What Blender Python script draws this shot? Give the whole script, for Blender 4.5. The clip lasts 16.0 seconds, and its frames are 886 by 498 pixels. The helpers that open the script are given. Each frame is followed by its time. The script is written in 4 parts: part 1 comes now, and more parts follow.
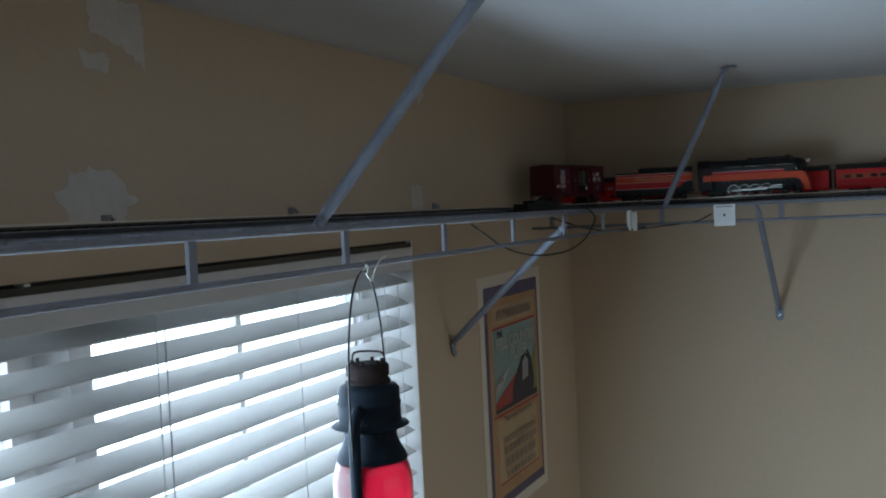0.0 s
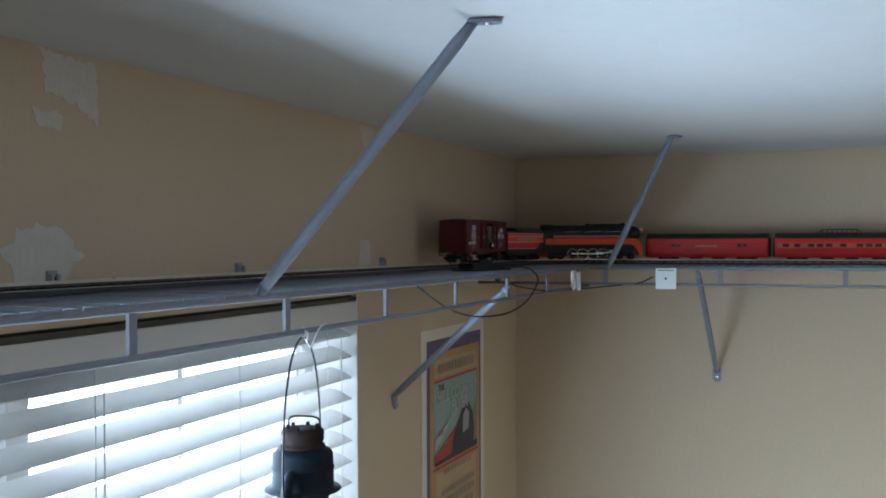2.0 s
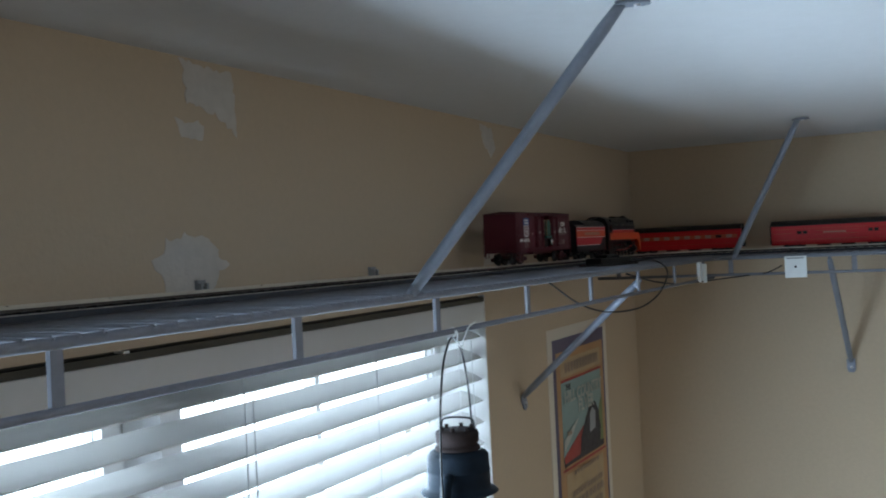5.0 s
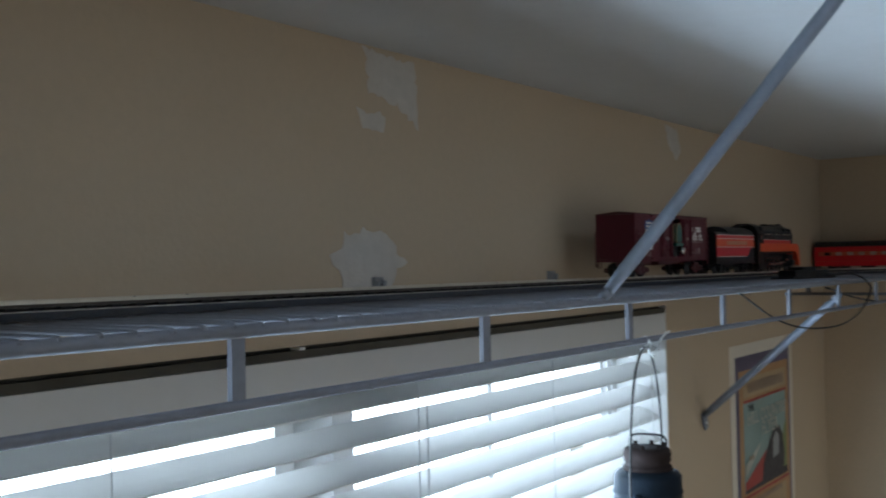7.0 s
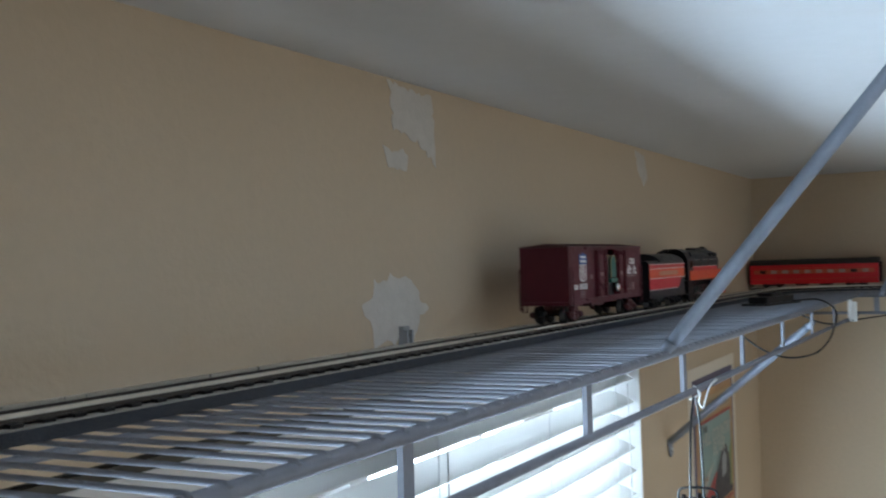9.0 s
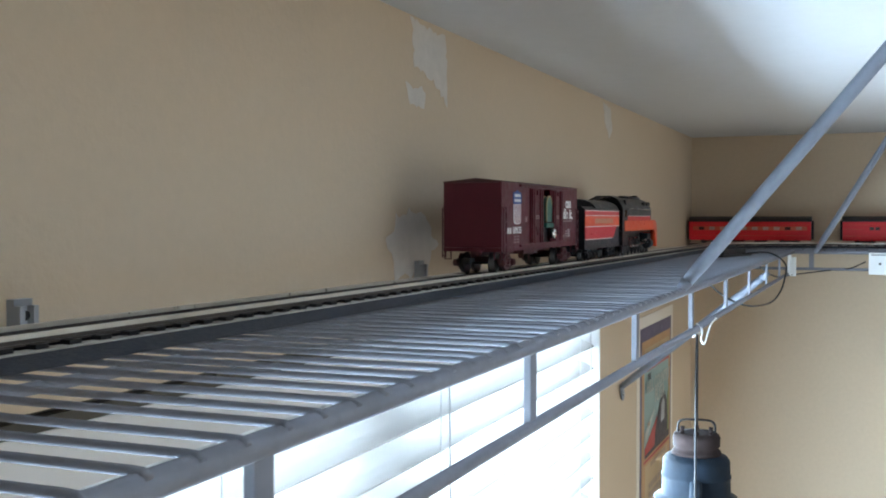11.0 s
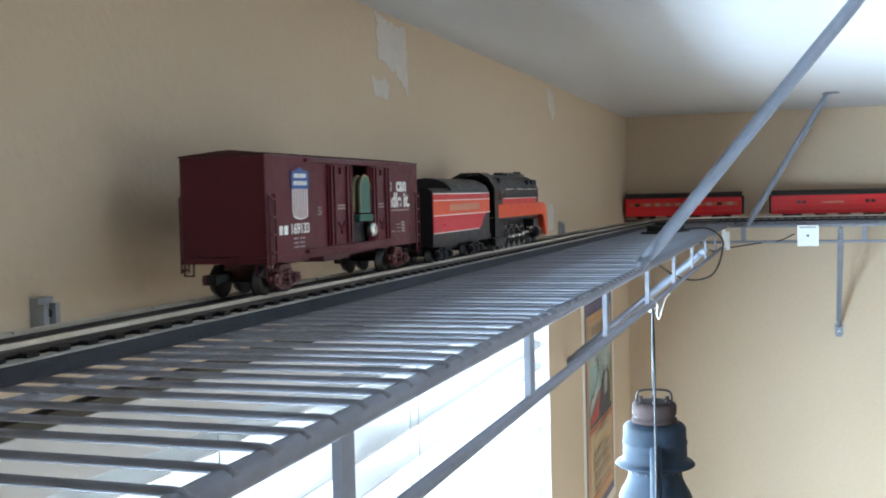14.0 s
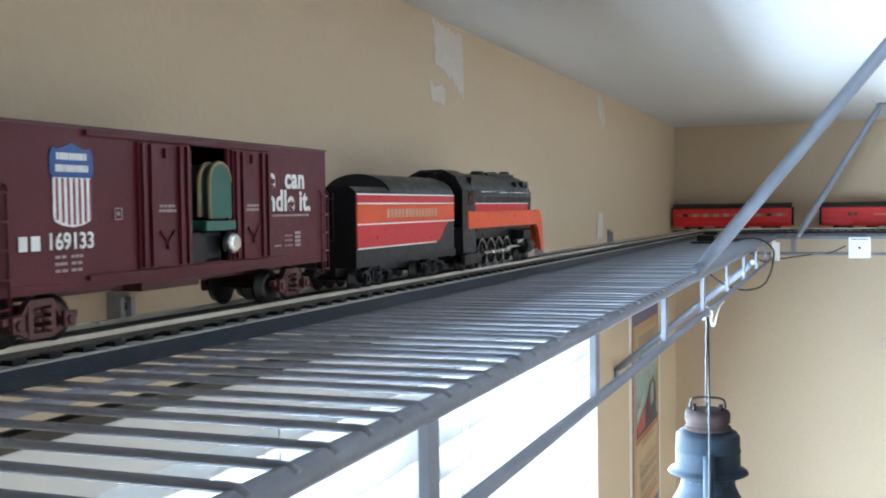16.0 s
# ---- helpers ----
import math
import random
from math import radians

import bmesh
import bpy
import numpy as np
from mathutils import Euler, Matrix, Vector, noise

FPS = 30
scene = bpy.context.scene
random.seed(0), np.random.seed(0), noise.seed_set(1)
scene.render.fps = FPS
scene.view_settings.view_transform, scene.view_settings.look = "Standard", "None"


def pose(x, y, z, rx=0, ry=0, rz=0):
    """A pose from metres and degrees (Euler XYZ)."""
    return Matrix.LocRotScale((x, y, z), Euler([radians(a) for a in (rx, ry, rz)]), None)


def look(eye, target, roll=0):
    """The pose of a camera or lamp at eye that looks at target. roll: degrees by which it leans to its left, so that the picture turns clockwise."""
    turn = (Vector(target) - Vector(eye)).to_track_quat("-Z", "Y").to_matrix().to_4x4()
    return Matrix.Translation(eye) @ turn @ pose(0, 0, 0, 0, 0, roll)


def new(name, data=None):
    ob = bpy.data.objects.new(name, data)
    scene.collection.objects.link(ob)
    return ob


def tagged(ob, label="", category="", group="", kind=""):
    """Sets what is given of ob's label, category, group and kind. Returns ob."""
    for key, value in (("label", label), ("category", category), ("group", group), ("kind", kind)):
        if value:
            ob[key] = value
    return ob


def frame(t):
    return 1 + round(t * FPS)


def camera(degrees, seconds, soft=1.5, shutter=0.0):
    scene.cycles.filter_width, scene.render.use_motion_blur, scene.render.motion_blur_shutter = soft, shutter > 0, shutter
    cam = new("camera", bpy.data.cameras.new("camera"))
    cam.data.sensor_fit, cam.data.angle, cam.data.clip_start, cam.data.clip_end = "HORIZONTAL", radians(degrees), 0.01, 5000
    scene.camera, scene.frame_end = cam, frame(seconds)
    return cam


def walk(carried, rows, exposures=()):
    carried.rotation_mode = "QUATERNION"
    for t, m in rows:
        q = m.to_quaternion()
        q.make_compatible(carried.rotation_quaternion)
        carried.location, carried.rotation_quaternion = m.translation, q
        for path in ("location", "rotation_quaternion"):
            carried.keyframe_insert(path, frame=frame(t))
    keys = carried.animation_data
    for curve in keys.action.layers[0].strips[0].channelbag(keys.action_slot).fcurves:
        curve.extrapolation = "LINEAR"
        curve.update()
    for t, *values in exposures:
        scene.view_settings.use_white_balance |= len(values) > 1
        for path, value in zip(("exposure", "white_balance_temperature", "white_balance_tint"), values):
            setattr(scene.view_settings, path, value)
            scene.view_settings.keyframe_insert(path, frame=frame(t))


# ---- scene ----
cam = camera(46.1, 16.0, soft=1.9, shutter=0.5)
PATH = [
    (0, (-2.945, -0.889, 2.118), (-1.115, -0.084, 2.04), -2.8),
    (0.5, (-2.949, -0.887, 2.148), (-1.112, -0.099, 2.08), -1.6),
    (1, (-2.958, -0.901, 2.164), (-1.111, -0.136, 2.13), -1.0),
    (1.5, (-2.962, -0.907, 2.165), (-1.103, -0.169, 2.137), -0.6),
    (2, (-2.969, -0.919, 2.166), (-1.104, -0.196, 2.149), -0.2),
    (2.5, (-2.968, -0.906, 2.162), (-1.108, -0.173, 2.142), -0.4),
    (3, (-2.978, -0.894, 2.157), (-1.123, -0.147, 2.163), -0.4),
    (3.5, (-2.98, -0.899, 2.158), (-1.129, -0.141, 2.168), -3.4),
    (6, (-2.962, -0.812, 2.155), (-1.205, 0.142, 2.134), -1.9),
    (6.5, (-2.951, -0.809, 2.137), (-1.226, 0.203, 2.12), -2.3),
    (7, (-2.918, -0.778, 2.144), (-1.278, 0.366, 2.173), -1.2),
    (7.5, (-2.91, -0.776, 2.139), (-1.314, 0.43, 2.154), -1.5),
    (8, (-2.92, -0.696, 2.187), (-1.294, 0.466, 2.254), -2.0),
    (8.5, (-2.943, -0.64, 2.2), (-1.266, 0.447, 2.266), -2.2),
    (9, (-2.952, -0.587, 2.198), (-1.183, 0.347, 2.227), -1.8),
    (9.5, (-2.965, -0.548, 2.185), (-1.154, 0.3, 2.176), -0.3),
    (10, (-2.994, -0.525, 2.179), (-1.165, 0.284, 2.15), 0.2),
    (12.5, (-3.076, -0.445, 2.182), (-1.2, 0.239, 2.072), -1.1),
    (13, (-3.094, -0.456, 2.194), (-1.206, 0.193, 2.074), -1.2),
    (13.5, (-3.088, -0.449, 2.189), (-1.192, 0.18, 2.087), -0.9),
    (14, (-3.093, -0.456, 2.188), (-1.198, 0.177, 2.087), -1.4),
    (14.5, (-3.093, -0.454, 2.185), (-1.206, 0.202, 2.093), -1.4),
    (15, (-3.094, -0.456, 2.183), (-1.212, 0.214, 2.089), -1.4),
    (15.5, (-3.101, -0.453, 2.183), (-1.223, 0.228, 2.092), -1.0),
    (16, (-3.108, -0.443, 2.182), (-1.238, 0.263, 2.102), -0.8),
]
walk(cam, [(t, look(eye, target, roll)) for t, eye, target, roll in PATH],
     exposures=[(0, -0.3), (0.5, -0.15), (1.0, 0.15), (2.0, 0.5), (3.5, 0.82), (6, 0.0), (7, 0.3), (7.5, 0.35), (8.5, 0.68), (9, 1.05), (9.5, 1.32), (10, 1.52), (12.5, 1.72), (14.5, 1.9), (16, 2.02)])

# ---- world and light ----
CEIL = 2.407                       # ceiling height
SHELF = 2.10                       # top of the shelf wires
RAIL = 2.125                       # top of the rails
FRONT = -0.300                     # front edge of the shelf along the window wall
FRONT_END = -0.335                 # front edge of the shelf along the end wall
BACK_Y, LEFT_X = -3.6, -4.6        # the far sides of the room

world = bpy.data.worlds.new("world")
scene.world = world
world.use_nodes = True
wn = world.node_tree
sky = wn.nodes.new("ShaderNodeTexSky")
sky.sky_type, sky.sun_disc = "NISHITA", False
sky.sun_elevation, sky.sun_rotation = radians(50), radians(200)
wn.links.new(sky.outputs[0], wn.nodes["Background"].inputs[0])
wn.nodes["Background"].inputs[1].default_value = 0.15

sun = new("sun", bpy.data.lights.new("sun", "SUN"))
sun.data.energy, sun.data.angle, sun.data.color = 3.0, radians(0.5), (1.0, 0.95, 0.88)
sun.matrix_world = look((0, 0, 6), (-0.6, 1.8, 3.0))

day = new("daylight", bpy.data.lights.new("daylight", "AREA"))
day.data.shape, day.data.size, day.data.size_y = "RECTANGLE", 4.4, 3.0
day.data.energy, day.data.color = 245, (0.64, 0.82, 1.0)
day.matrix_world = look((-2.0, 0.90, 1.75), (-2.0, -1.0, 1.75))

glow_1 = new("daylight", bpy.data.lights.new("daylight", "AREA"))      # the sky's light in the opening, past the blind
glow_1.data.shape, glow_1.data.size, glow_1.data.size_y = "RECTANGLE", 1.72, 1.06
glow_1.data.energy, glow_1.data.color = 54, (0.585, 0.795, 1.0)
glow_1.matrix_world = look((-2.03, -0.012, 1.49), (-2.03, -1.0, 1.18))

back_fill = new("daylight", bpy.data.lights.new("daylight", "AREA"))       # fill lamp in an unseen window assumed behind the camera
back_fill.data.shape, back_fill.data.size, back_fill.data.size_y = "RECTANGLE", 3.3, 1.1
back_fill.data.energy, back_fill.data.color = 5.0, (0.65, 0.825, 1.0)
back_fill.matrix_world = look((-2.2, BACK_Y - 0.10, 1.50), (-2.2, 0.0, 1.50))


# ---- materials ----
def mat(name, color, rough=0.5, metal=0.0, vary=0.12, grain=60.0, big=4.0, bump=0.0, bump_scale=200.0, spec=0.5, island=0.0, stain=None, coat=0.0):
    m = bpy.data.materials.new(name)
    m.use_nodes = True
    nt = m.node_tree
    b = nt.nodes["Principled BSDF"]
    b.inputs["Roughness"].default_value, b.inputs["Metallic"].default_value = rough, metal
    b.inputs["Specular IOR Level"].default_value = spec
    b.inputs["Coat Weight"].default_value = coat
    tc = nt.nodes.new("ShaderNodeTexCoord")

    def noise_node(scale, detail):
        n = nt.nodes.new("ShaderNodeTexNoise")
        n.inputs["Scale"].default_value, n.inputs["Detail"].default_value = scale, detail
        nt.links.new(tc.outputs["Object"], n.inputs["Vector"])
        return n
    fine, broad = noise_node(grain, 4), noise_node(big, 3)
    add = nt.nodes.new("ShaderNodeMath")
    add.operation = "ADD"
    nt.links.new(fine.outputs[0], add.inputs[0])
    nt.links.new(broad.outputs[0], add.inputs[1])
    last = add
    if island:
        info = nt.nodes.new("ShaderNodeObjectInfo")
        scale = nt.nodes.new("ShaderNodeMath")
        scale.operation = "MULTIPLY_ADD"
        scale.inputs[1].default_value = island
        nt.links.new(info.outputs["Random"], scale.inputs[0])
        nt.links.new(add.outputs[0], scale.inputs[2])
        last = scale
    ramp = nt.nodes.new("ShaderNodeMapRange")
    ramp.inputs["From Min"].default_value, ramp.inputs["From Max"].default_value = 0.6, 1.4
    nt.links.new(last.outputs[0], ramp.inputs["Value"])
    mix = nt.nodes.new("ShaderNodeMix")
    mix.data_type = "RGBA"
    mix.inputs[6].default_value = (*[c * (1 - vary) for c in color], 1)
    mix.inputs[7].default_value = (*([min(1, c * (1 + vary)) for c in color] if stain is None else stain), 1)
    nt.links.new(ramp.outputs[0], mix.inputs[0])
    nt.links.new(mix.outputs[2], b.inputs["Base Color"])
    rr = nt.nodes.new("ShaderNodeMapRange")
    rr.inputs["From Min"].default_value, rr.inputs["From Max"].default_value = 0.3, 0.7
    rr.inputs["To Min"].default_value, rr.inputs["To Max"].default_value = max(0.02, rough - 0.08), min(1, rough + 0.08)
    nt.links.new(fine.outputs[0], rr.inputs["Value"])
    nt.links.new(rr.outputs[0], b.inputs["Roughness"])
    if bump:
        bn = noise_node(bump_scale, 3)
        bp = nt.nodes.new("ShaderNodeBump")
        bp.inputs["Strength"].default_value, bp.inputs["Distance"].default_value = bump, 0.002
        nt.links.new(bn.outputs[0], bp.inputs["Height"])
        nt.links.new(bp.outputs[0], b.inputs["Normal"])
    return m


def glow(name, color, strength):
    m = bpy.data.materials.new(name)
    m.use_nodes = True
    b = m.node_tree.nodes["Principled BSDF"]
    b.inputs["Base Color"].default_value = (0, 0, 0, 1)
    b.inputs["Emission Color"].default_value, b.inputs["Emission Strength"].default_value = (*color, 1), strength
    return m


def glassy(name, color, rough=0.02):
    m = bpy.data.materials.new(name)
    m.use_nodes = True
    b = m.node_tree.nodes["Principled BSDF"]
    b.inputs["Base Color"].default_value = (*color, 1)
    b.inputs["Transmission Weight"].default_value, b.inputs["Roughness"].default_value = 1.0, rough
    return m


TAN = mat("tan wall paint", (0.53, 0.42, 0.305), 0.75, vary=0.05, grain=90, big=1.5, bump=0.22, bump_scale=160, spec=0.25)
CEILING = mat("ceiling paint", (0.60, 0.60, 0.615), 0.85, vary=0.04, grain=40, big=1.2, bump=0.22, bump_scale=110, spec=0.15)
SPACKLE = mat("bare plaster", (0.57, 0.53, 0.49), 0.9, vary=0.10, grain=70, big=14, bump=0.4, bump_scale=220, spec=0.1)
FLOOR = mat("carpet", (0.23, 0.19, 0.15), 0.95, vary=0.2, grain=300, big=3, bump=0.6, bump_scale=500, spec=0.1)
WIRE = mat("grey vinyl wire", (0.205, 0.21, 0.24), 0.85, vary=0.12, grain=120, big=8, spec=0.05)
STEEL = mat("galvanised steel", (0.22, 0.245, 0.30), 0.6, metal=0.2, vary=0.16, grain=150, big=25, bump=0.1, bump_scale=300)
SCREW = mat("zinc screw", (0.62, 0.63, 0.66), 0.3, metal=0.9, vary=0.1)
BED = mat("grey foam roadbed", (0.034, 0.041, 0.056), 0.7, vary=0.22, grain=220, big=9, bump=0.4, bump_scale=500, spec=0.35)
# same bed as above, coloured paler for the light its top catches
BED_LIT = mat("roadbed top with ceiling light in its colour", (0.40, 0.375, 0.335), 0.8, vary=0.25, grain=260, big=12, bump=0.4, bump_scale=600, spec=0.2)
TIE = mat("black plastic tie", (0.012, 0.011, 0.011), 0.5, vary=0.25, grain=200, big=20, island=0.4, spec=0.2)
RAILS = mat("nickel rail", (0.64, 0.58, 0.49), 0.35, metal=0.5, vary=0.14, grain=90, big=12)
RAIL_SIDE = mat("darkened rail side", (0.07, 0.055, 0.045), 0.5, metal=0.4, vary=0.3, grain=120, big=15)
BLIND = mat("white vinyl slat", (0.62, 0.62, 0.615), 0.42, vary=0.03, grain=60, big=3, island=0.1)
SLAT = mat("thin white vinyl slat", (0.64, 0.64, 0.635), 0.42, vary=0.03, grain=60, big=3, island=0.1)
nt = SLAT.node_tree                # thin vinyl lets some daylight through
thin, both = nt.nodes.new("ShaderNodeBsdfTranslucent"), nt.nodes.new("ShaderNodeMixShader")
thin.inputs["Color"].default_value, both.inputs[0].default_value = (0.86, 0.86, 0.85, 1), 0.25
nt.links.new(nt.nodes["Principled BSDF"].outputs[0], both.inputs[1])
nt.links.new(thin.outputs[0], both.inputs[2])
nt.links.new(both.outputs[0], nt.nodes["Material Output"].inputs[0])
CORD = mat("white cord", (0.70, 0.71, 0.72), 0.8, vary=0.08)
DARKTOP = mat("mottled dark headrail", (0.055, 0.048, 0.035), 0.7, vary=0.5, grain=30, big=9)
VINYL = mat("white window vinyl", (0.78, 0.79, 0.80), 0.35, vary=0.03)
TRIM = mat("white clip plastic", (0.72, 0.74, 0.74), 0.4, vary=0.05)
GREYCLIP = mat("grey clip plastic", (0.26, 0.27, 0.29), 0.45, vary=0.15)
BLACK = mat("black rubber", (0.008, 0.008, 0.009), 0.5, vary=0.2, spec=0.3)
MAROON = mat("oxide red car paint", (0.084, 0.011, 0.019), 0.42, vary=0.10, grain=120, big=18, spec=0.3, bump=0.08, bump_scale=400)
MAROON_DARK = mat("oxide red roof", (0.060, 0.014, 0.016), 0.42, vary=0.12, grain=120, big=18)
INSIDE = mat("dark car interior", (0.012, 0.009, 0.009), 0.8, vary=0.2)
TRUCK = mat("truck casting", (0.085, 0.022, 0.024), 0.5, vary=0.25, grain=160, big=30)
LOCO_BLACK = mat("satin black enamel", (0.010, 0.010, 0.012), 0.36, vary=0.2, grain=140, big=22, spec=0.3)
LOCO_GREY = mat("smoke grey enamel", (0.022, 0.023, 0.026), 0.4, vary=0.15, grain=140, big=22, spec=0.3)
ORANGE = mat("orange enamel", (0.66, 0.085, 0.03), 0.35, spec=0.3, vary=0.07, grain=140, big=22)
RED = mat("red enamel", (0.54, 0.030, 0.040), 0.35, spec=0.3, vary=0.07, grain=140, big=22)
COACH_RED = mat("coach red plastic", (0.62, 0.014, 0.020), 0.35, spec=0.3, vary=0.08, grain=140, big=15)
COACH_ORANGE = mat("coach orange stripe", (0.50, 0.075, 0.03), 0.4, vary=0.08)
ROOF = mat("dark coach roof", (0.014, 0.010, 0.010), 0.45, vary=0.2)
WHITE = mat("white lettering", (0.74, 0.74, 0.72), 0.5, vary=0.05)
DULL_WHITE = mat("worn small lettering", (0.34, 0.27, 0.27), 0.6, vary=0.2)
LETTER_SILVER = mat("faded silver lettering", (0.50, 0.26, 0.17), 0.5, vary=0.1)
BLUE = mat("blue shield paint", (0.022, 0.075, 0.25), 0.45, vary=0.08)
SHIELD_RED = mat("red shield stripe", (0.20, 0.02, 0.04), 0.45, vary=0.08)
CHROME = mat("bright metal", (0.75, 0.75, 0.74), 0.22, metal=0.95, vary=0.08)
IRON = mat("wheel iron", (0.026, 0.023, 0.022), 0.38, metal=0.6, vary=0.3)
TARNISH = mat("tarnished dark enamel", (0.035, 0.034, 0.022), 0.5, vary=0.5, grain=120, big=50)
GREEN = mat("green toy paint", (0.018, 0.095, 0.072), 0.45, vary=0.12, grain=90, big=60)
CREAM = mat("worn cream edge", (0.26, 0.20, 0.10), 0.55, vary=0.15)
PANE = mat("coach window strip", (0.42, 0.28, 0.22), 0.3, vary=0.1)
PANE_DARK = mat("dark coach window", (0.05, 0.02, 0.02), 0.2, vary=0.1)
LANTERN = mat("weathered blue steel", (0.008, 0.013, 0.020), 0.6, spec=0.10, metal=0.0, vary=0.35, grain=60, big=30, bump=0.2, bump_scale=250)
RUST = mat("rusty lantern cap", (0.024, 0.016, 0.015), 0.8, spec=0.10, metal=0.0, vary=0.4, grain=80, big=45, bump=0.3, bump_scale=250)
RED_GLASS = glassy("red lantern glass", (0.24, 0.003, 0.012), 0.25)
RED_GLASS.node_tree.nodes["Principled BSDF"].inputs["Transmission Weight"].default_value = 0.7     # partly opaque, for a more even red
GLASS = glassy("window glass", (0.97, 0.99, 0.99))
PAPER = mat("poster paper", (0.66, 0.60, 0.52), 0.6, vary=0.05)
P_TITLE = mat("poster title ink", (0.44, 0.45, 0.41), 0.55, vary=0.12)
P_NAVY = mat("poster navy ink", (0.10, 0.085, 0.15), 0.55, vary=0.15)
P_ORANGE = mat("poster orange ink", (0.44, 0.25, 0.12), 0.55, vary=0.14, grain=40, big=12)
P_TAN = mat("poster tan ink", (0.46, 0.33, 0.19), 0.55, vary=0.12, grain=40, big=10)
P_SKY = mat("poster teal ink", (0.25, 0.35, 0.34), 0.55, vary=0.12, grain=30, big=8)
P_RED = mat("poster red ink", (0.36, 0.05, 0.045), 0.55, vary=0.12)
P_DARK = mat("poster black ink", (0.04, 0.035, 0.045), 0.55, vary=0.2)
P_GREEN = mat("poster green ink", (0.20, 0.24, 0.10), 0.55, vary=0.2)
P_PRINT = mat("faded print", (0.31, 0.225, 0.165), 0.55, vary=0.2)
P_GREY = mat("poster grey ink", (0.30, 0.31, 0.33), 0.55, vary=0.15)
HAZE = glow("bright overcast distance", (0.83, 0.93, 1.0), 2.6)
SIDING = glow("sunlit pale siding", (0.72, 0.84, 0.97), 1.05)


# ---- mesh helpers ----
def box(bm, x0, x1, y0, y1, z0, z1, bevel=0.0):
    vs = [bm.verts.new((x, y, z)) for x in (x0, x1) for y in (y0, y1) for z in (z0, z1)]
    fs = [bm.faces.new([vs[i] for i in q]) for q in ((0, 1, 3, 2), (4, 6, 7, 5), (0, 4, 5, 1), (2, 3, 7, 6), (0, 2, 6, 4), (1, 5, 7, 3))]
    if bevel:
        bmesh.ops.bevel(bm, geom=list({e for f in fs for e in f.edges}), offset=bevel, segments=2, affect="EDGES", profile=0.6)


def tube(bm, pts, r, n=8, cap=True):
    pts = [Vector(p) for p in pts]
    rings, ref = [], None
    for i, p in enumerate(pts):
        d = (pts[min(i + 1, len(pts) - 1)] - pts[max(i - 1, 0)]).normalized()
        if ref is None:
            ref = d.orthogonal().normalized()
        ref = (ref - d * ref.dot(d)).normalized()
        side = d.cross(ref)
        rad = r[i] if isinstance(r, (list, tuple)) else r
        rings.append([bm.verts.new(p + rad * (ref * math.cos(2 * math.pi * k / n) + side * math.sin(2 * math.pi * k / n))) for k in range(n)])
    for a, b in zip(rings, rings[1:]):
        for k in range(n):
            bm.faces.new((a[k], a[(k + 1) % n], b[(k + 1) % n], b[k])).smooth = True
    if cap:
        bm.faces.new(rings[0][::-1])
        bm.faces.new(rings[-1])


def lathe(bm, prof, n=28, centre=(0, 0, 0)):
    c = Vector(centre)
    rings = [[bm.verts.new(c + Vector((r * math.cos(2 * math.pi * k / n), r * math.sin(2 * math.pi * k / n), z))) for k in range(n)] for r, z in prof]
    for a, b in zip(rings, rings[1:]):
        for k in range(n):
            bm.faces.new((a[k], a[(k + 1) % n], b[(k + 1) % n], b[k])).smooth = True
    bm.faces.new(rings[0][::-1])
    bm.faces.new(rings[-1])


def prism(bm, outline, axis, a, b):
    """A flat outline (pairs) pushed from a to b along an axis."""
    def place(p, v):
        return {"x": (v, p[0], p[1]), "y": (p[0], v, p[1]), "z": (p[0], p[1], v)}[axis]
    lo = [bm.verts.new(place(p, a)) for p in outline]
    hi = [bm.verts.new(place(p, b)) for p in outline]
    n = len(outline)
    for i in range(n):
        bm.faces.new((lo[i], lo[(i + 1) % n], hi[(i + 1) % n], hi[i]))
    bm.faces.new(lo[::-1])
    bm.faces.new(hi)


def mesh(bm, name, *mats):
    bmesh.ops.recalc_face_normals(bm, faces=bm.faces)
    me = bpy.data.meshes.new(name)
    bm.to_mesh(me)
    bm.free()
    for m in mats:
        me.materials.append(m)
    return me


def part(name, bm, material, parent, label="", at=None):
    ob = new(name, mesh(bm, name, material))
    ob.parent = parent
    if at is not None:
        ob.matrix_basis = at
    return tagged(ob, label)


def boxes(*rows, bevel=0.0):
    bm = bmesh.new()
    for r in rows:
        box(bm, *r, bevel=bevel)
    return bm


def tubes(r, *lines, n=8):
    bm = bmesh.new()
    for pts in lines:
        tube(bm, pts, r, n)
    return bm


def thing(name, label, category, m=None, group="", kind=""):
    ob = new(name)
    ob.empty_display_size = 0.02
    if m is not None:
        ob.matrix_basis = m
    return tagged(ob, label, category, group, kind)


def lettering(name, words, size, material, parent, m, label="", bold=0.018, spread=1.0):
    cu = bpy.data.curves.new(name, "FONT")
    cu.body, cu.size, cu.extrude, cu.align_x, cu.offset = words, size, 0.0002, "LEFT", bold * size
    cu.space_character = spread
    tmp = bpy.data.objects.new(name, cu)
    scene.collection.objects.link(tmp)
    me = bpy.data.meshes.new_from_object(tmp.evaluated_get(bpy.context.evaluated_depsgraph_get()))
    bpy.data.objects.remove(tmp)
    me.materials.clear()
    me.materials.append(material)
    ob = new(name, me)
    ob.parent, ob.matrix_basis = parent, m
    return tagged(ob, label)


def structure(name, bm, material, label, category):
    return tagged(new(name, mesh(bm, name, material)), label, category, kind="structure")


